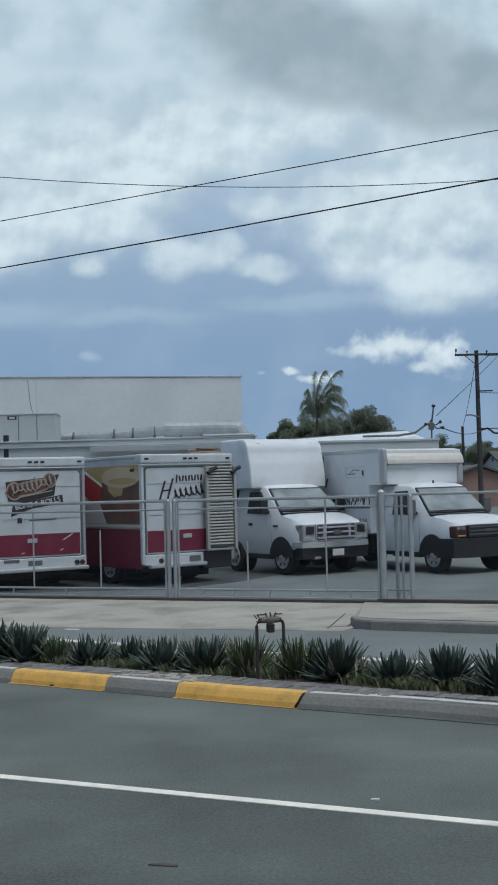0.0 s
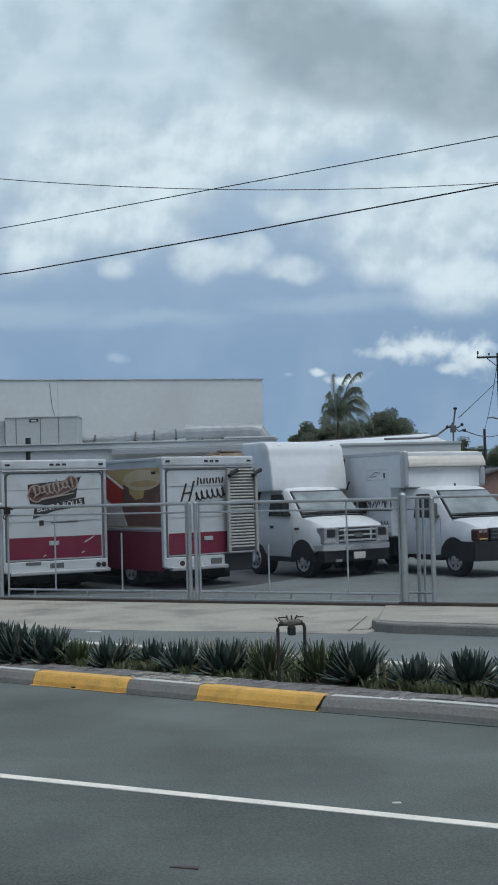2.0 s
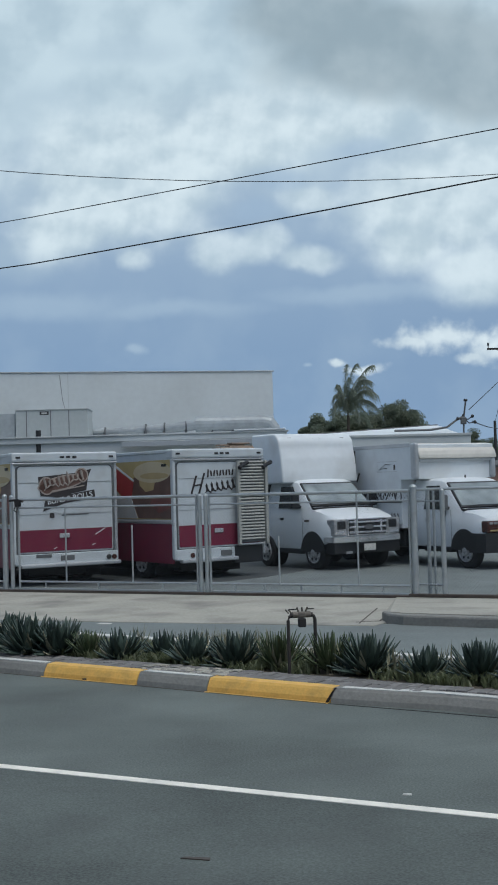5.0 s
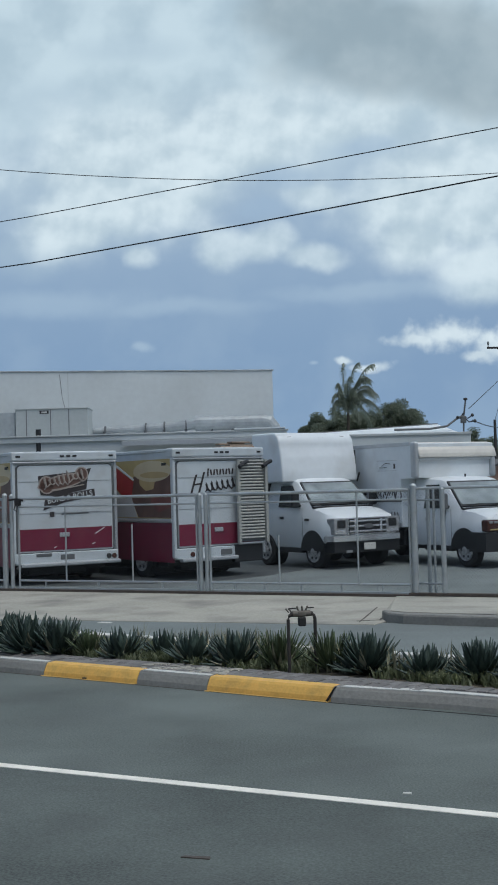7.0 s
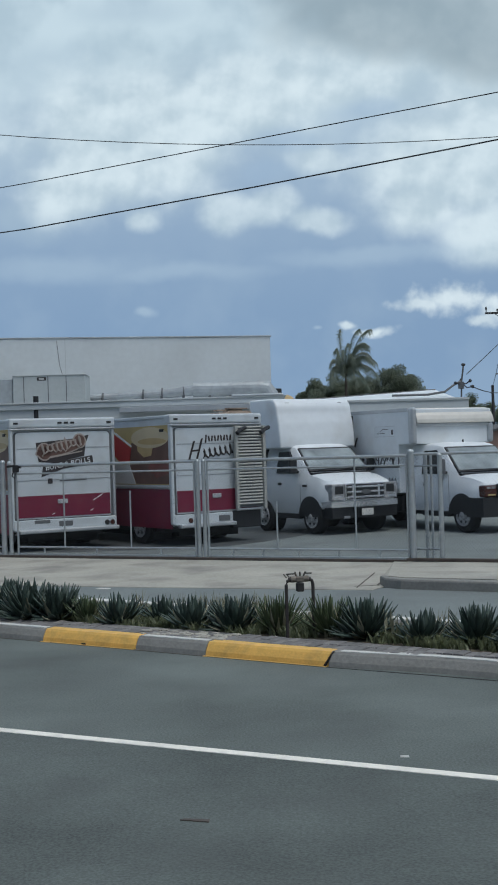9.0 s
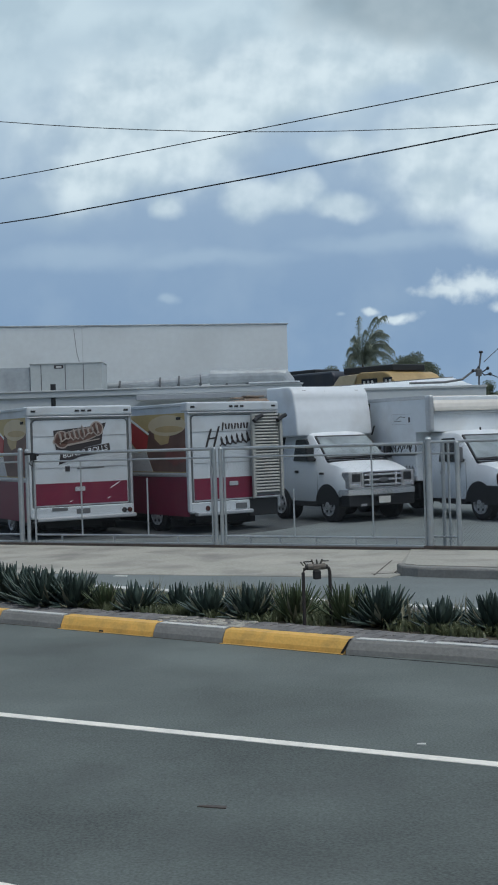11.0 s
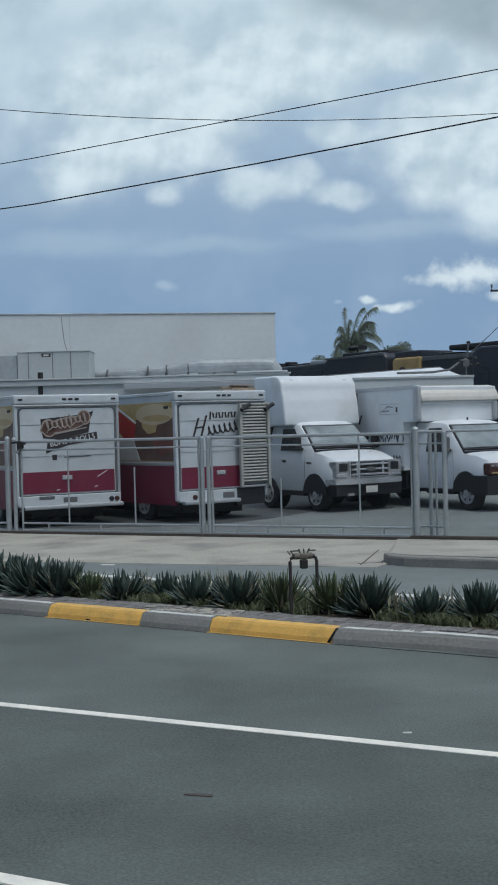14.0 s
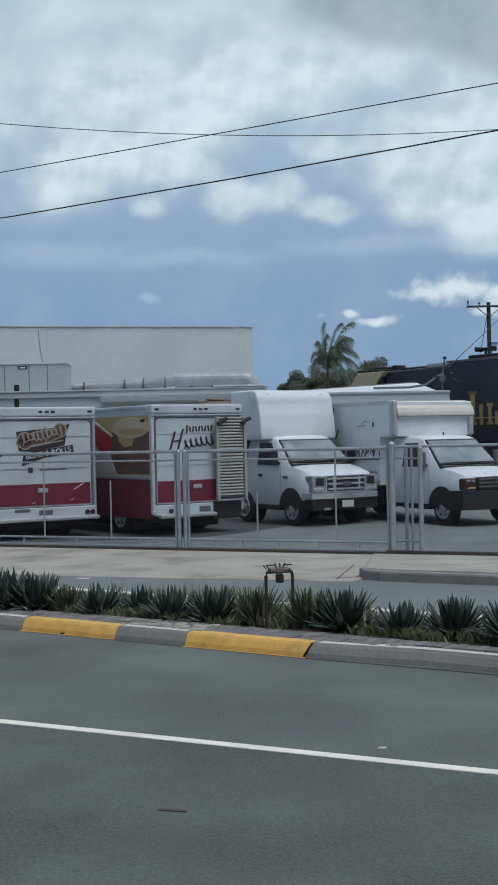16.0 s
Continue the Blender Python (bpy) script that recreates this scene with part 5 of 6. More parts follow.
b = bmesh.new()
ridge = ((-12.1, 3.52), (-6.0, 3.59), (-0.45, 3.88), (-0.35, 3.88))
lo = [b.verts.new((x, -0.1, 3.5)) for x, z in ridge] + [b.verts.new((0.05, -0.1, 3.5))]
up = [b.verts.new((x, 2.4, z)) for x, z in ridge] + [b.verts.new((0.0, 2.4, 3.5))]
bk = [b.verts.new((x, 7.5, 3.5)) for x, z in ridge] + [b.verts.new((0.0, 7.5, 3.5))]
for q, r in ((lo, up), (up, bk)):
    for k in range(4):
        b.faces.new((q[k], q[k + 1], r[k + 1], r[k]))
bmesh.ops.recalc_face_normals(b, faces=b.faces[:])
part("roof", b, WHITE, shed, "white low-pitched metal roof")
part("ridge_cap", tube([(-12.1, 2.4, 3.53), (-6.0, 2.4, 3.60), (-0.45, 2.4, 3.89), (-0.35, 2.4, 3.89)], 0.025, 6), GREY, shed)
head = thing("service_mast", pose(6.3, 41.9, 3.45), "electric service mast with insulators and cables", "mast")
part("mast_pipe", tube([(0, 0, 0), (0.02, 0, 0.6), (0.10, 0, 1.15)], 0.03, 8), GREY, head)
part("mast_cap", lathe_x([(0, 0.02), (0.03, 0.05), (0.11, 0.045), (0.14, 0.015)], 0.03, 0, 1.18, 10), BLACK, head)
part("conduit", tube([(-2.4, -0.5, 0.18), (-1.2, -0.4, 0.18), (-0.6, -0.3, 0.26), (-0.25, -0.1, 0.5), (0.0, 0, 0.62)], 0.038, 8), GREY, head)
for x, z, tx, tz in ((0.0, 0.6, 0.38, 0.42), (0.02, 0.55, 0.3, 0.62), (0.0, 0.7, -0.2, 0.55)):
    arm = part("bracket", tube([(x, 0, z), ((x + tx) / 2, -0.05, min(z, tz) - 0.03), (tx, -0.1, tz)], 0.022, 6), BLACK, head)
    part("insulator", lathe_x([(-0.05, 0.03), (-0.02, 0.06), (0.02, 0.06), (0.05, 0.03)], tx, -0.1, tz, 8), BLACK, arm)
part("junction_box", box(-0.09, 0.10, -0.08, 0.08, 0.36, 0.60, 0.02), GREY, head)


# ---- far poles, houses, trees ----
def utility_pole(m, h, arm, label):
    p = thing("utility_pole", m, label, "pole", "utility poles")
    part("pole", tube([(0, 0, 0), (0, 0, h * 0.5), (0, 0, h)], 0.17, 12, r2=0.12), WOOD, p)
    if arm:
        ar = part("crossarm", box(-1.35, 1.45, -0.2, -0.1, h - 0.32, h - 0.2, 0.01), WOOD, p)
        for x in (-1.28, -0.6, 0.6, 1.38):
            part("insulator", lathe_z(x, -0.15, h - 0.2, 0.06, 0.34 if x < -1 else 0.2), GREY, ar)
        for sx in (-1, 1):
            part("brace", tube([(sx * 0.75, -0.14, h - 0.3), (0, -0.16, h - 0.95)], 0.025, 6), WOOD, p)
        part("lower_arm", box(-0.1, 0.9, -0.2, -0.12, h - 2.55, h - 2.47), WOOD, p)
        part("cable_arm", tube([(0.1, -0.15, h - 4.9), (0.5, -0.15, h - 4.8), (0.9, -0.15, h - 5.1), (1.6, -0.15, h - 5.15)], 0.07, 6), BLACK, p)
        part("street_lamp_arm", tube([(0, -0.15, h - 4.1), (-0.5, -0.15, h - 3.95), (-0.8, -0.15, h - 3.97)], 0.05, 6), GREY, p)
    return p


def lathe_z(x, y, z, r, h):
    b = lathe_x([(0, r * 0.5), (h * 0.4, r * 0.5), (h * 0.45, r), (h * 0.9, r), (h, r * 0.3)], sides=8)
    bmesh.ops.transform(b, matrix=pose(x, y, z, 0, -90, 0), verts=b.verts[:])
    return b


utility_pole(pose(14.2, 75, 0), 10.0, True, "dark wooden utility pole with crossarm and cables")
utility_pole(pose(19.35, 110, 0), 6.9, False, "thin distant wooden utility pole")


def wire(points, r, label):
    t = tagged(part("overhead_wire", tube(points, r, 6), CABLE), label, "wire", "overhead wires")
    return t


def sag(p, q, drop, n=24):
    p, q = Vector(p), Vector(q)
    return [(p + (q - p) * (k / n) - Vector((0, 0, drop * 4 * (k / n) * (1 - k / n)))).to_tuple() for k in range(n + 1)]


slack_wire = wire([(-39.2, 48.0, 8.74), (-17.05, 36, 8.72), (-5.96, 30, 8.76), (-0.4, 27, 8.86), (5.13, 24, 8.96), (16.2, 18, 9.3), (38, 6, 10.2)], 0.011, "thin black overhead wire above the yard")
wire([(-38, 47, 8.2), (-16.45, 35, 7.5), (-5.79, 29, 7.41), (-0.4, 26, 7.56), (4.88, 23, 7.75), (15.55, 17, 8.4), (37, 5, 10)], 0.015, "thick black overhead cable above the yard")
wire([(-7.92 + 16.41 * t, 40, 12.46 - 0.53 * t - 1.2 * t * (1 - t)) for t in [-1.5 + k * 0.1 for k in range(41)]], 0.013, "thin sagging overhead wire")
wire(sag((6.5, 41.9, 4.3), (24.0, 108.0, 14.7), 0.12), 0.015, "service cable rising from the mast past the pole")
wire(sag((6.6, 41.8, 3.9), (14.3, 74.8, 5.1), 0.25), 0.018, "low service cable to the utility pole")
wire(sag((14.2, 74.8, 9.7), (60, 70, 9.9), 0.9), 0.02, "thin wire from the pole crossarm")
wire(sag((14.2, 74.8, 7.4), (60, 66, 7.6), 0.9), 0.02, "thin wire from the pole arm")
wire(sag((14.2, 74.8, 5.2), (60, 66, 5.6), 0.5), 0.03, "thick cable from the utility pole")
wire(sag((14.2, 75.1, 9.7), (19.35, 110, 6.8), 0.4), 0.02, "thin wire between two poles")


def house(m, w, d, eave, ridge, wall_mat, label):
    h = thing("house", m, label, "house")
    part("wall", prism([(0, 0), (0, eave), (d / 2, ridge - 0.1), (d, eave), (d, 0)], -w / 2, w / 2), wall_mat, h)
    part("roof", prism([(-0.4, eave - 0.15), (d / 2, ridge), (d / 2, ridge + 0.16), (-0.4, eave + 0.02)], -w / 2 - 0.4, w / 2 + 0.4), SHINGLE, h, "grey shingle roof")
    part("roof", prism([(d + 0.4, eave - 0.15), (d / 2, ridge), (d / 2, ridge + 0.16), (d + 0.4, eave + 0.02)], -w / 2 - 0.4, w / 2 + 0.4), SHINGLE, h, "grey shingle roof")
    win = part("window", box(-w / 2 - 0.03, -w / 2 + 0.02, d / 2 - 0.4, d / 2 + 0.4, eave - 0.9, eave - 0.1), GLASS, h)
    part("attic_vent", box(-w / 2 - 0.03, -w / 2 + 0.02, d / 2 - 0.25, d / 2 + 0.25, ridge - 0.75, ridge - 0.4), GREY, h)
    return h


house(pose(14.6, 100, 0, 0, 0, -86), 10, 6.0, 2.1, 3.1, BRICKRED, "brick-coloured bungalow with a grey gabled roof")
house(pose(30, 104, 0, 0, 0, 8), 16, 9, 2.7, 4.4, WALL_WHITE, "pale bungalow with a grey shingle roof")

LEAF_DARK = leaf_material("tree_leaf", (0.15, 0.175, 0.125), 0.5)
LEAF_PALM = leaf_material("palm_frond", (0.20, 0.225, 0.175), 0.5)
BARK = material("bark", (0.10, 0.08, 0.06), 0.9, vary=0.25, grain=12, stain=2, bump=0.6)


def tree(m, h, spread, clumps, label, seed, leaf=0.17):
    """Trunk, limbs and a crown of many small leaf cards with an uneven outline."""
    rng = random.Random(seed)
    t = thing("tree", m, label, "tree")
    b = tube([(0, 0, 0), (0.05, 0, h * 0.3), (0, 0.05, h * 0.55)], 0.22, 8, r2=0.13)
    verts, faces = [], []
    for i in range(clumps):
        a, rr = rng.uniform(0, math.tau), spread * math.sqrt(rng.random())
        zz = h * (0.58 + 0.36 * rng.random() ** 0.7 * (1 - 0.5 * (rr / spread) ** 2))
        c = Vector((rr * math.cos(a), 0.7 * rr * math.sin(a), zz))
        if i % 3 == 0:
            tube([(0, 0, h * 0.4), (c * 0.55 + Vector((0, 0, h * 0.2))).to_tuple(), c.to_tuple()], 0.07, 5, b, r2=0.015)
        s = rng.uniform(0.4, 0.9) * max(1.7, min(spread, 2.2)) * 0.19
        for _ in range(520):
            d = Vector((rng.gauss(0, 1), rng.gauss(0, 1), rng.gauss(0, 1))).normalized() * s * 2.2 * rng.random() ** 0.6
            p = c + Vector((d.x, d.y, d.z * 0.75))
            d = Vector((rng.uniform(-1, 1), rng.uniform(-1, 1), rng.uniform(-1, 1))).normalized()
            e = d.orthogonal().normalized()
            ln, w = leaf * rng.uniform(0.5, 1.2), leaf * rng.uniform(0.25, 0.5)
            k = len(verts)
            verts += [(p - d * ln * 0.5).to_tuple(), (p + e * w * 0.5).to_tuple(), (p + d * ln * 0.5).to_tuple(), (p - e * w * 0.5).to_tuple()]
            faces.append((k, k + 1, k + 2, k + 3))
    part("trunk", b, BARK, t)
    me = bpy.data.meshes.new("crown")
    me.from_pydata(verts, [], faces)
    me.materials.append(LEAF_DARK)
    cr = new("crown", me)
    cr.parent = t
    tagged(cr, kind="stuff")
    return t


for x, y, h, s, n, seed in ((6.5, 97, 8.1, 2.7, 70, 1), (9.3, 96, 8.5, 2.3, 64, 2), (3.0, 98, 7.9, 1.3, 44, 3), (11.2, 99, 7.4, 1.6, 40, 4), (4.4, 95, 7.7, 1.9, 50, 7)):
    tree(pose(x, y, 0, 0, 0, seed * 50), h, s, n, "dark green broadleaf tree behind the workshop", seed)
for x, y, h, s, n, seed in ((19.3, 121, 6.7, 1.9, 44, 5), (24.5, 124, 6.2, 3.6, 70, 6), (31, 126, 6.6, 3.8, 70, 8)):
    tree(pose(x, y, 0, 0, 0, seed * 40), h, s, n, "distant dark green tree behind the houses", seed, 0.2)


PALM_H = 7.2
fronds = []


def palm(m, h, label):
    """A slender trunk and feathered fronds, blown to one side; each frond turns about the crown's heart."""
    rng = random.Random(12)
    p = thing("palm_tree", m, label, "palm")
    part("trunk", tube([(0, 0, 0), (0.1, 0, h * 0.4), (-0.05, 0, h * 0.75), (0.0, 0, h)], 0.16, 10, r2=0.09), BARK, p)
    for i in range(26):
        a = i * 137.5 + rng.uniform(-20, 20)
        up = 1.30 - 0.85 * (i / 25) ** 0.9 + rng.uniform(-0.1, 0.1)
        ln = rng.uniform(2.7, 3.5)
        pts, verts, faces = [], [], []
        dx, dy = math.cos(radians(a)), 0.8 * math.sin(radians(a))
        for k in range(15):
            t = k / 14
            pts.append(Vector((dx * ln * t * (0.86 - 0.38 * up) + 0.6 * t * t, dy * ln * t * 0.75, up * ln * t * 1.1 - 1.75 * t * t * t * (1.5 - 0.5 * up))))
        for q, s in zip(pts, pts[1:]):
            for j in range(8):
                base = q + (s - q) * (j / 5)
                d = (s - q).normalized()
                e = d.cross(Vector((0, 0, 1))).normalized()
                for sg in (-1, 1):
                    tip = base + e * sg * rng.uniform(0.12, 0.34) + d * 0.25 + Vector((0, 0, -rng.uniform(0.2, 0.75)))
                    n = len(verts)
                    verts += [(base - d * 0.022).to_tuple(), (base + d * 0.022).to_tuple(), tip.to_tuple()]
                    faces.append((n, n + 1, n + 2))
        fr = part("frond", tube(pts, 0.026, 5, r2=0.006), LEAF_PALM, p)
        fr.matrix_basis = pose(0, 0, h)
        me = bpy.data.meshes.new("frond_blade")
        me.from_pydata(verts, [], faces)
        me.materials.append(LEAF_PALM)
        lf = new("frond_blade", me)
        lf.parent = fr
        tagged(lf, kind="stuff")
        fronds.append(fr)
    return p


palm(pose(5.15, 90, 0), PALM_H, "tall palm with drooping fronds behind the workshop")


# ---- two coupled diesel locomotives on the track behind the yard ----
NAVY = material("dark_blue_locomotive_paint", (0.022, 0.028, 0.042), 0.45, vary=0.3, grain=6, stain=0.8, bump=0.05, dirt=(0.05, 0.05, 0.05), dirt_amount=0.6, dirt_scale=0.8)
TRAIN_YELLOW = material("yellow_locomotive_paint", (0.42, 0.30, 0.13), 0.5, vary=0.15, grain=6, stain=1, bump=0.05, dirt=(0.2, 0.14, 0.05), dirt_amount=0.5, dirt_scale=1.2)
# paler copy of the cab yellow: sunlight on the sloping corners, put into colour
SUNLIT_YELLOW = material("sunlit_yellow_panel", (0.58, 0.49, 0.32), 0.5, vary=0.1, grain=6, stain=1, bump=0.05)
BALLAST = material("ballast", (0.22, 0.2, 0.18), 0.95, vary=0.4, grain=12, stain=1, bump=1.0)
TRACK_DIR = -51.0
TRACK = pose(7.52, 51.7, 0.0, 0, 0, TRACK_DIR)
b = tagged(part("track_bed", prism([(-2.2, 0.0), (-1.4, 0.3), (1.4, 0.3), (2.2, 0.0)], -220, 120), BALLAST), "grey stone ballast bed of the railway", "railway", kind="structure")
b.matrix_basis = TRACK
for y in (-0.72, 0.72):
    r = tagged(part("rail", prism([(y - 0.07, 0.3), (y - 0.02, 0.33), (y - 0.035, 0.42), (y + 0.035, 0.42), (y + 0.02, 0.33), (y + 0.07, 0.3)], -220, 120), RUST), "rusty steel rail", "railway", kind="structure")
    r.matrix_basis = TRACK


def truck_frame(parent, x):
    bg = part("bogie", box(x - 1.5, x + 1.5, -1.25, 1.25, 0.55, 1.0, 0.05), BLACK, parent)
    for dx in (-1.05, 1.05):
        for y in (-0.78, 0.78):
            b = lathe_x([(-0.07, 0.47), (0.0, 0.50), (0.07, 0.47)], sides=20)
            bmesh.ops.transform(b, matrix=pose(x + dx, y, 0.92, 0, 0, 90), verts=b.verts[:])
            part("wheel", b, RUST, bg)


def roof_fan(parent, x, z):
    b = lathe_x([(0, 0.62), (0.10, 0.62), (0.13, 0.5)], sides=16)
    bmesh.ops.transform(b, matrix=pose(x, 0, z, 0, -90, 0), verts=b.verts[:])
    return part("roof_fan", b, BLACK, parent)


def letter_bars(parent, x0, z0, y):
    """Yellow bars in place of the railway's name: (x, z, w, h)."""
    marks = []
    x = 0.0
    for h, w in ((1.35, 0.62), (0.85, 0.55), (0.85, 0.55), (1.1, 0.4), (0.85, 0.55), (1.35, 0.75), (0.85, 0.55)):
        marks.append((x, h, w))
        x += w + 0.16 + (0.3 if h == 0.85 and w == 0.55 and len(marks) == 5 else 0)
    for x, h, w in marks:
        for px, pz, pw, ph in ((x, 0.0, w * 0.32, h), (x - 0.07, 0.0, w * 0.32 + 0.14, 0.12), (x - 0.07, h - 0.14, w * 0.32 + 0.14, 0.14), (x + w * 0.62, 0.0, w * 0.24, h * 0.6)):
            part("letter_bar", box(x0 + px, x0 + px + pw, y - 0.012, y, z0 + pz, z0 + pz + ph), TRAIN_YELLOW, parent)


def handrail(parent, x0, x1, y, z):
    part("handrail", tube([(x0, y, z + 1.0), (x1, y, z + 1.0)], 0.025, 6), TRAIN_YELLOW, parent)
    n = max(2, int((x1 - x0) / 1.8))
    for k in range(n + 1):
        x = x0 + (x1 - x0) * k / n
        part("stanchion", tube([(x, y, z), (x, y, z + 1.0)], 0.02, 6), TRAIN_YELLOW, parent)


def locomotive_lead():
    """Cab in front (towards +x), long hood, yellow rear end. Origin at the rail bed under the cab roof."""
    t = thing("locomotive", pose(0, 0, -3), "dark blue and yellow diesel locomotive leading with its cab", "locomotive")
    part("frame", box(-9.7, 4.7, -1.5, 1.5, 1.15, 1.62, 0.04), BLACK, t)
    for x in (-7.2, 2.0):
        truck_frame(t, x)
    part("fuel_tank", box(-4.4, -1.0, -1.3, 1.3, 0.6, 1.2, 0.15), BLACK, t)
    cab = part("cab", prism_y([(1.1, 1.6), (1.1, 4.60), (1.4, 4.70), (2.9, 4.66), (3.2, 4.54), (4.1, 3.75), (4.2, 1.6)], -1.5, 1.5, 0.06), TRAIN_YELLOW, t, "yellow cab with side windows")
    for x0, x1 in ((1.45, 2.5), (2.85, 3.4)):
        w = part("cab_window", box(x0, x1, -1.525, -1.45, 3.95, 4.4, 0.06), GLASS, cab)
        for k in range(3 if x0 < 2 else 2):
            part("window_bar", box(x0 + 0.16 + 0.26 * k, x0 + 0.28 + 0.26 * k, -1.54, -1.52, 4.05, 4.30, 0.02), BACK_KERB, w)
    part("cab_emblem", flat_y(ellipse(2.4, 2.9, 0.4, 0.4, 20), -1.512, -1.49), INK, cab)
    part("nose", prism_y([(4.0, 1.6), (4.0, 3.4), (4.5, 3.2), (4.6, 2.9), (4.65, 1.6)], -1.2, 1.2, 0.1), TRAIN_YELLOW, t, "short yellow nose")
    part("roof_box", box(-0.3, 2.95, -1.0, 1.0, 4.70, 4.98, 0.04), BLACK, t, "flat dark roof air-conditioner")
    part("sloped_panel", prism_y([(-0.85, 3.95), (0.7, 3.95), (1.15, 4.64), (-0.1, 4.60)], -1.45, -0.9, 0.02), SUNLIT_YELLOW, t, "sloping corner panel behind the cab in a painted sunlit yellow")
    part("cab_back", prism_y([(-0.8, 1.6), (-0.8, 3.95), (-0.1, 4.58), (1.12, 4.62), (1.12, 1.6)], -1.38, 1.38, 0.05), TRAIN_YELLOW, t)
    block = part("engine_block_house", prism_y([(-4.9, 1.6), (-4.95, 4.7), (-4.6, 4.90), (-0.9, 4.90), (-0.7, 4.7), (-0.7, 1.6)], -1.25, 1.25, 0.10), NAVY, t, "tall dark blue engine housing")
    for k in range(5):
        part("hood_door", box(-4.7 + 0.76 * k, -4.02 + 0.76 * k, -1.27, -1.24, 2.2, 3.9, 0.01), NAVY, block)
    part("roof_cover", box(-6.6, -2.6, -0.8, 0.8, 4.88, 5.10, 0.06), BLACK, t, "flat black roof cover")
    hood = part("long_hood", prism_y([(-8.0, 1.6), (-8.0, 4.55), (-7.85, 4.66), (-4.85, 4.74), (-4.85, 1.6)], -1.0, 1.0, 0.08), NAVY, t, "dark blue engine hood")
    part("hood_top_edge", box(-7.9, -4.9, -1.04, -0.9, 4.52, 4.70, 0.02), GREY, hood)
    for k in range(4):
        part("hood_door", box(-7.8 + 0.74 * k, -7.12 + 0.74 * k, -1.02, -0.99, 2.2, 3.9, 0.01), NAVY, hood)
    for x in (-7.2, -6.9):
        roof_fan(t, x, 4.70)
    part("rear_end", prism_y([(-9.65, 1.6), (-9.65, 4.6), (-9.5, 4.72), (-7.97, 4.72), (-7.97, 1.6)], -1.12, 1.12, 0.08), TRAIN_YELLOW, t, "yellow rear end with a round emblem")
    part("rear_roof", box(-9.6, -8.0, -1.0, 1.0, 4.70, 5.0, 0.06), NAVY, t)
    part("end_emblem", flat_y(ellipse(-9.0, 4.05, 0.27, 0.27, 20), -1.14, -1.11), INK, t)
    handrail(t, -9.5, -0.9, -1.45, 1.62)
    part("coupler", box(4.5, 5.0, -0.15, 0.15, 0.85, 1.15, 0.05), BLACK, t)
    part("coupler", box(-9.85, -9.6, -0.15, 0.15, 0.85, 1.15, 0.05), BLACK, t)
    return t


def prism_y(points, y0, y1, bevel=0.0):
    """An outline in x and z, drawn out along y."""
    b = flat_y(points, y0, y1)
    if bevel:
        bmesh.ops.bevel(b, geom=b.edges[:], offset=bevel, segments=2, affect="EDGES", profile=0.5)
    return b


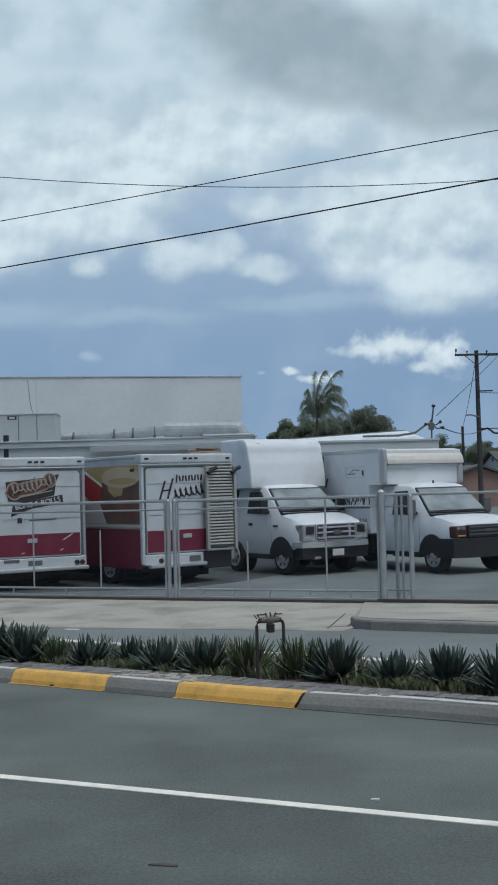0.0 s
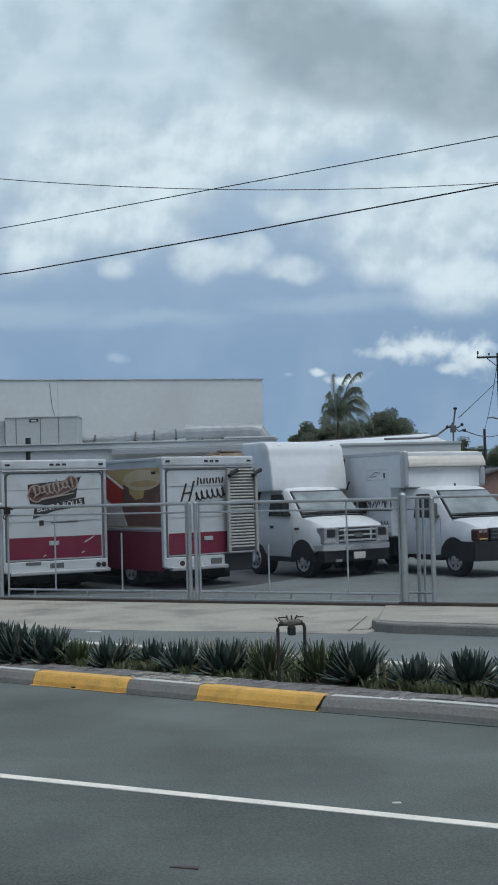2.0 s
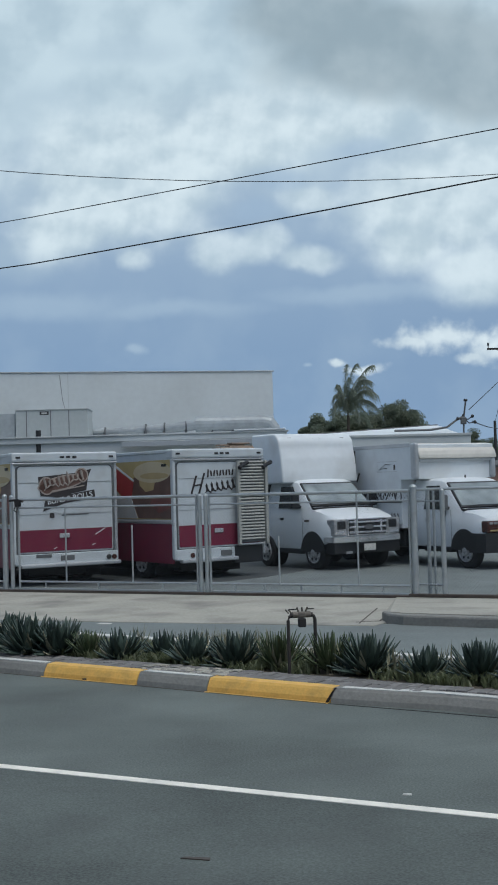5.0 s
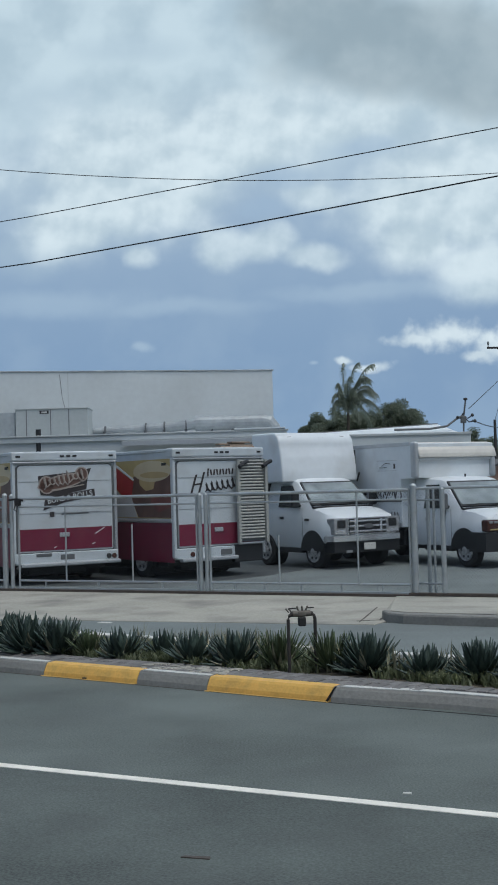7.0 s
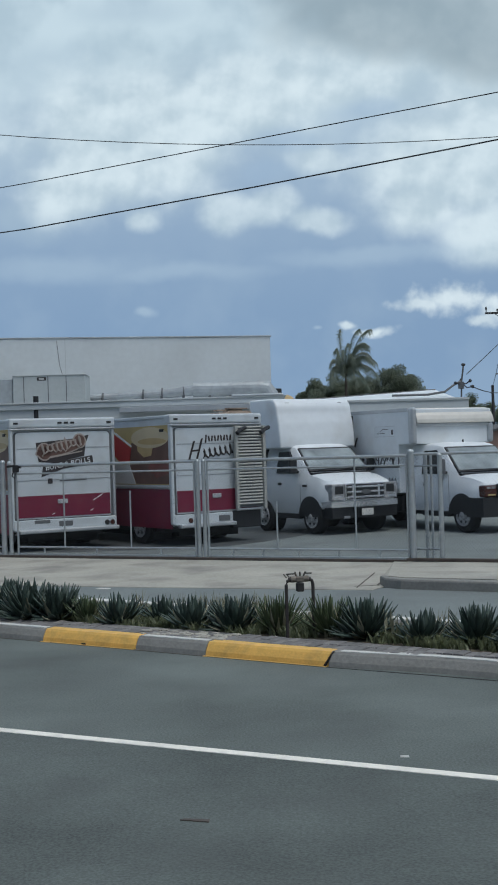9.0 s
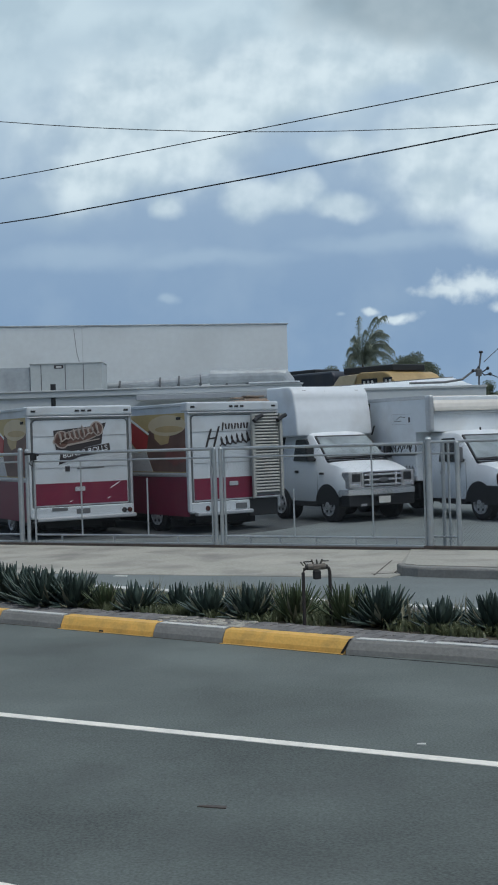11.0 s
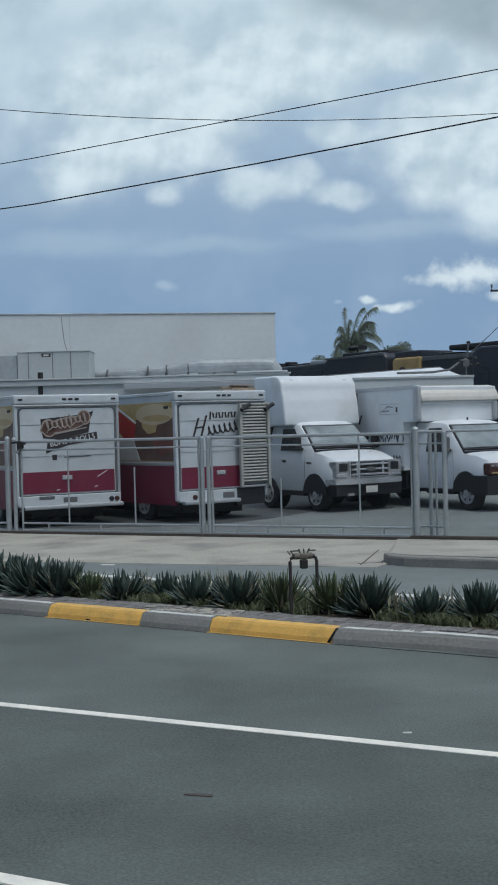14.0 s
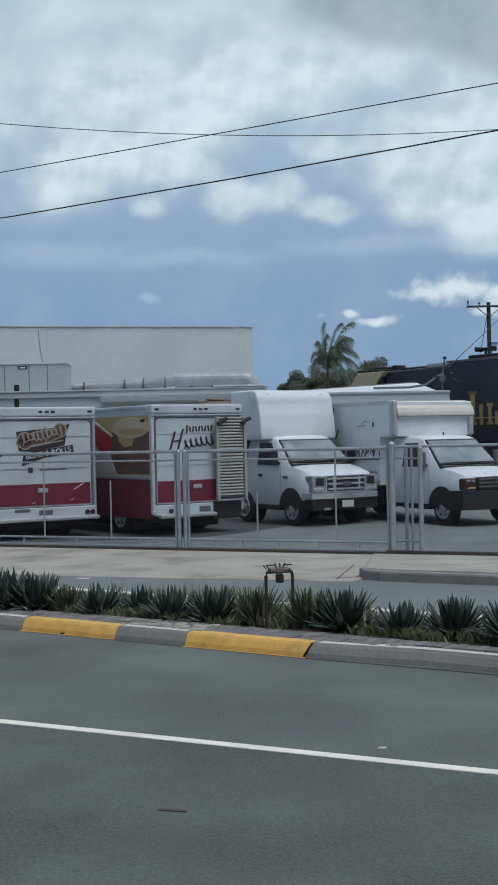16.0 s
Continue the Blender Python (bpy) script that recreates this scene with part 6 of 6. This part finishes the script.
def locomotive_trail():
    """Hood in front, cab at the back."""
    t = thing("locomotive", pose(0, 0, -3), "dark blue trailing locomotive with yellow bars on its hood", "locomotive")
    part("frame", box(-20.6, -9.9, -1.5, 1.5, 1.15, 1.62, 0.04), BLACK, t)
    for x in (-18.4, -11.8):
        truck_frame(t, x)
    part("fuel_tank", box(-16.6, -13.6, -1.3, 1.3, 0.6, 1.2, 0.15), BLACK, t)
    hood = part("long_hood", prism_y([(-17.6, 1.6), (-17.6, 4.62), (-17.4, 4.74), (-14.0, 4.80), (-14.0, 1.6)], -1.15, 1.15, 0.08), NAVY, t, "dark blue engine hood")
    for k in range(4):
        part("hood_door", box(-17.4 + 0.82 * k, -16.66 + 0.82 * k, -1.165, -1.14, 3.9, 4.5, 0.01), NAVY, hood)
    block = part("radiator_house", prism_y([(-14.1, 1.6), (-14.15, 4.75), (-13.8, 4.98), (-10.2, 5.04), (-9.95, 4.8), (-9.95, 1.6)], -1.16, 1.16, 0.10), NAVY, t, "tall dark blue radiator housing")
    letter_bars(block, -16.57, 2.35, -1.17)
    part("radiator_edge", box(-14.0, -10.2, -1.2, -1.1, 4.90, 4.98), GREY, block)
    part("roof_cover", box(-13.2, -10.2, -0.8, 0.8, 5.0, 5.16, 0.05), BLACK, t)
    part("exhaust_silencer", box(-15.6, -14.2, -0.7, 0.7, 4.78, 4.98, 0.06), ALU, t)
    roof_fan(t, -16.6, 4.76)
    part("roof_hatch", box(-17.3, -15.9, -0.5, 0.5, 4.74, 4.9, 0.04), BLACK, t)
    horn = part("air_horn", tube([(-12.7, -0.3, 5.0), (-12.7, -0.3, 5.4)], 0.05, 8), BLACK, t)
    for y in (-0.45, -0.3, -0.15):
        part("horn_bell", lathe_x([(-0.36, 0.11), (-0.22, 0.05), (0.22, 0.05), (0.36, 0.12)], -12.7, y, 5.40, 10), BLACK, horn)
    part("cab", prism_y([(-20.3, 1.6), (-20.2, 3.5), (-19.2, 4.66), (-19.0, 4.76), (-17.7, 4.76), (-17.55, 4.66), (-17.55, 1.6)], -1.36, 1.36, 0.06), NAVY, t, "dark blue cab with a yellow corner")
    part("sloped_panel", prism_y([(-19.75, 3.85), (-18.2, 3.85), (-17.35, 4.74), (-18.95, 4.74)], -1.44, -1.0, 0.02), SUNLIT_YELLOW, t, "sloping cab corner in a painted sunlit yellow")
    part("cab_roof_lip", box(-19.0, -17.6, -1.4, 1.4, 4.72, 4.84, 0.03), BLACK, t)
    part("roof_vent", box(-18.8, -18.2, -0.6, 0.6, 4.84, 5.0, 0.04), BLACK, t)
    part("roof_vent", box(-18.0, -17.7, -0.3, 0.3, 4.84, 5.05, 0.04), BLACK, t)
    handrail(t, -17.4, -10.2, -1.45, 1.62)
    part("coupler", box(-21.2, -20.5, -0.15, 0.15, 0.85, 1.15, 0.05), BLACK, t)
    return t


engines = [locomotive_lead(), locomotive_trail()]
TRAIN_SPEED, TRAIN_AT = 4.48, 12.5


# ---- pavers behind the kerb ----
def paver_mesh(w, d, h):
    b = box(-w / 2, w / 2, -d / 2, d / 2, 0, h)
    bmesh.ops.bevel(b, geom=[e for e in b.edges if all(v.co.z > h - 1e-4 for v in e.verts)], offset=0.006, segments=1, affect="EDGES")
    me = bpy.data.meshes.new("paver")
    b.to_mesh(me)
    b.free()
    me.materials.append(PAVER)
    return me


paving = thing("paving", ISLAND @ pose(0, 0, 0.100), "strip of grey pavers between kerb and plants", "paving", kind="structure")
shapes = [paver_mesh(0.092, 0.192, 0.036), paver_mesh(0.090, 0.190, 0.039)]
rng = random.Random(4)
for row in range(2):
    for k in range(88):
        if row == 0 and k > 66:
            continue
        pv = new("paver", rng.choice(shapes))
        pv.parent = paving
        pv.matrix_basis = pose(-4.3 + 0.1 * k + 0.05 * row, 0.268 + 0.2 * row, rng.uniform(-0.004, 0.004), rng.uniform(-1, 1), rng.uniform(-1, 1), rng.uniform(-1.5, 1.5))
part("paving_rest", box(4.6, 40, 0.17, 0.56, -0.02, 0.034), PAVER, paving)
part("paving_rest", box(-40, -4.45, 0.17, 0.56, -0.02, 0.034), PAVER, paving)
rubble = bmesh.new()
for _ in range(70):
    x, y, s = rng.uniform(-1.1, 0.1), rng.uniform(0.16, 0.5), rng.uniform(0.012, 0.05)
    box(x - s, x + s, y - s * 0.7, y + s * 0.7, 0.03, 0.036 + s * 0.3, s * 0.2, 1, rubble)
tagged(part("mortar_crumbs", rubble, CONCRETE, paving, "pale broken mortar"), kind="stuff")


def motions():
    """The train rolls steadily to the right; the clouds drift."""
    along_track = Vector((math.cos(radians(TRACK_DIR)), math.sin(radians(TRACK_DIR)), 0))
    for eng in engines:
        rows = []
        for k in range(33):
            t = 0.5 * k
            p = Vector((7.52, 51.7, 0.0)) + along_track * (TRAIN_SPEED * (t - TRAIN_AT))
            rows.append((t, pose(p.x, p.y, p.z, 0, 0, TRACK_DIR)))
        walk(eng, rows)
    # fronds that the wind lifts and drops
    rng = random.Random(31)
    for fr in fronds:
        a, b, w = rng.uniform(0, 6), rng.uniform(0, 6), rng.uniform(3.0, 4.2)
        walk(fr, [(0.4 * k, pose(0, 0, PALM_H, 2.0 * math.sin(w * 0.4 * k + a), 3.5 * math.sin(0.8 * w * 0.4 * k + b), 0)) for k in range(41)])
    # the thin wire slackens a little in the wind
    walk(slack_wire, [(0.0, pose(0, 0, 0)), (6.5, pose(0, 0, 0)), (9.0, pose(0, 0, -0.035)), (16.0, pose(0, 0, -0.038))])
    walk(clouds, [(0.5 * k, pose(3.15 * k, 2500, 0.45 * k)) for k in range(33)])


motions()
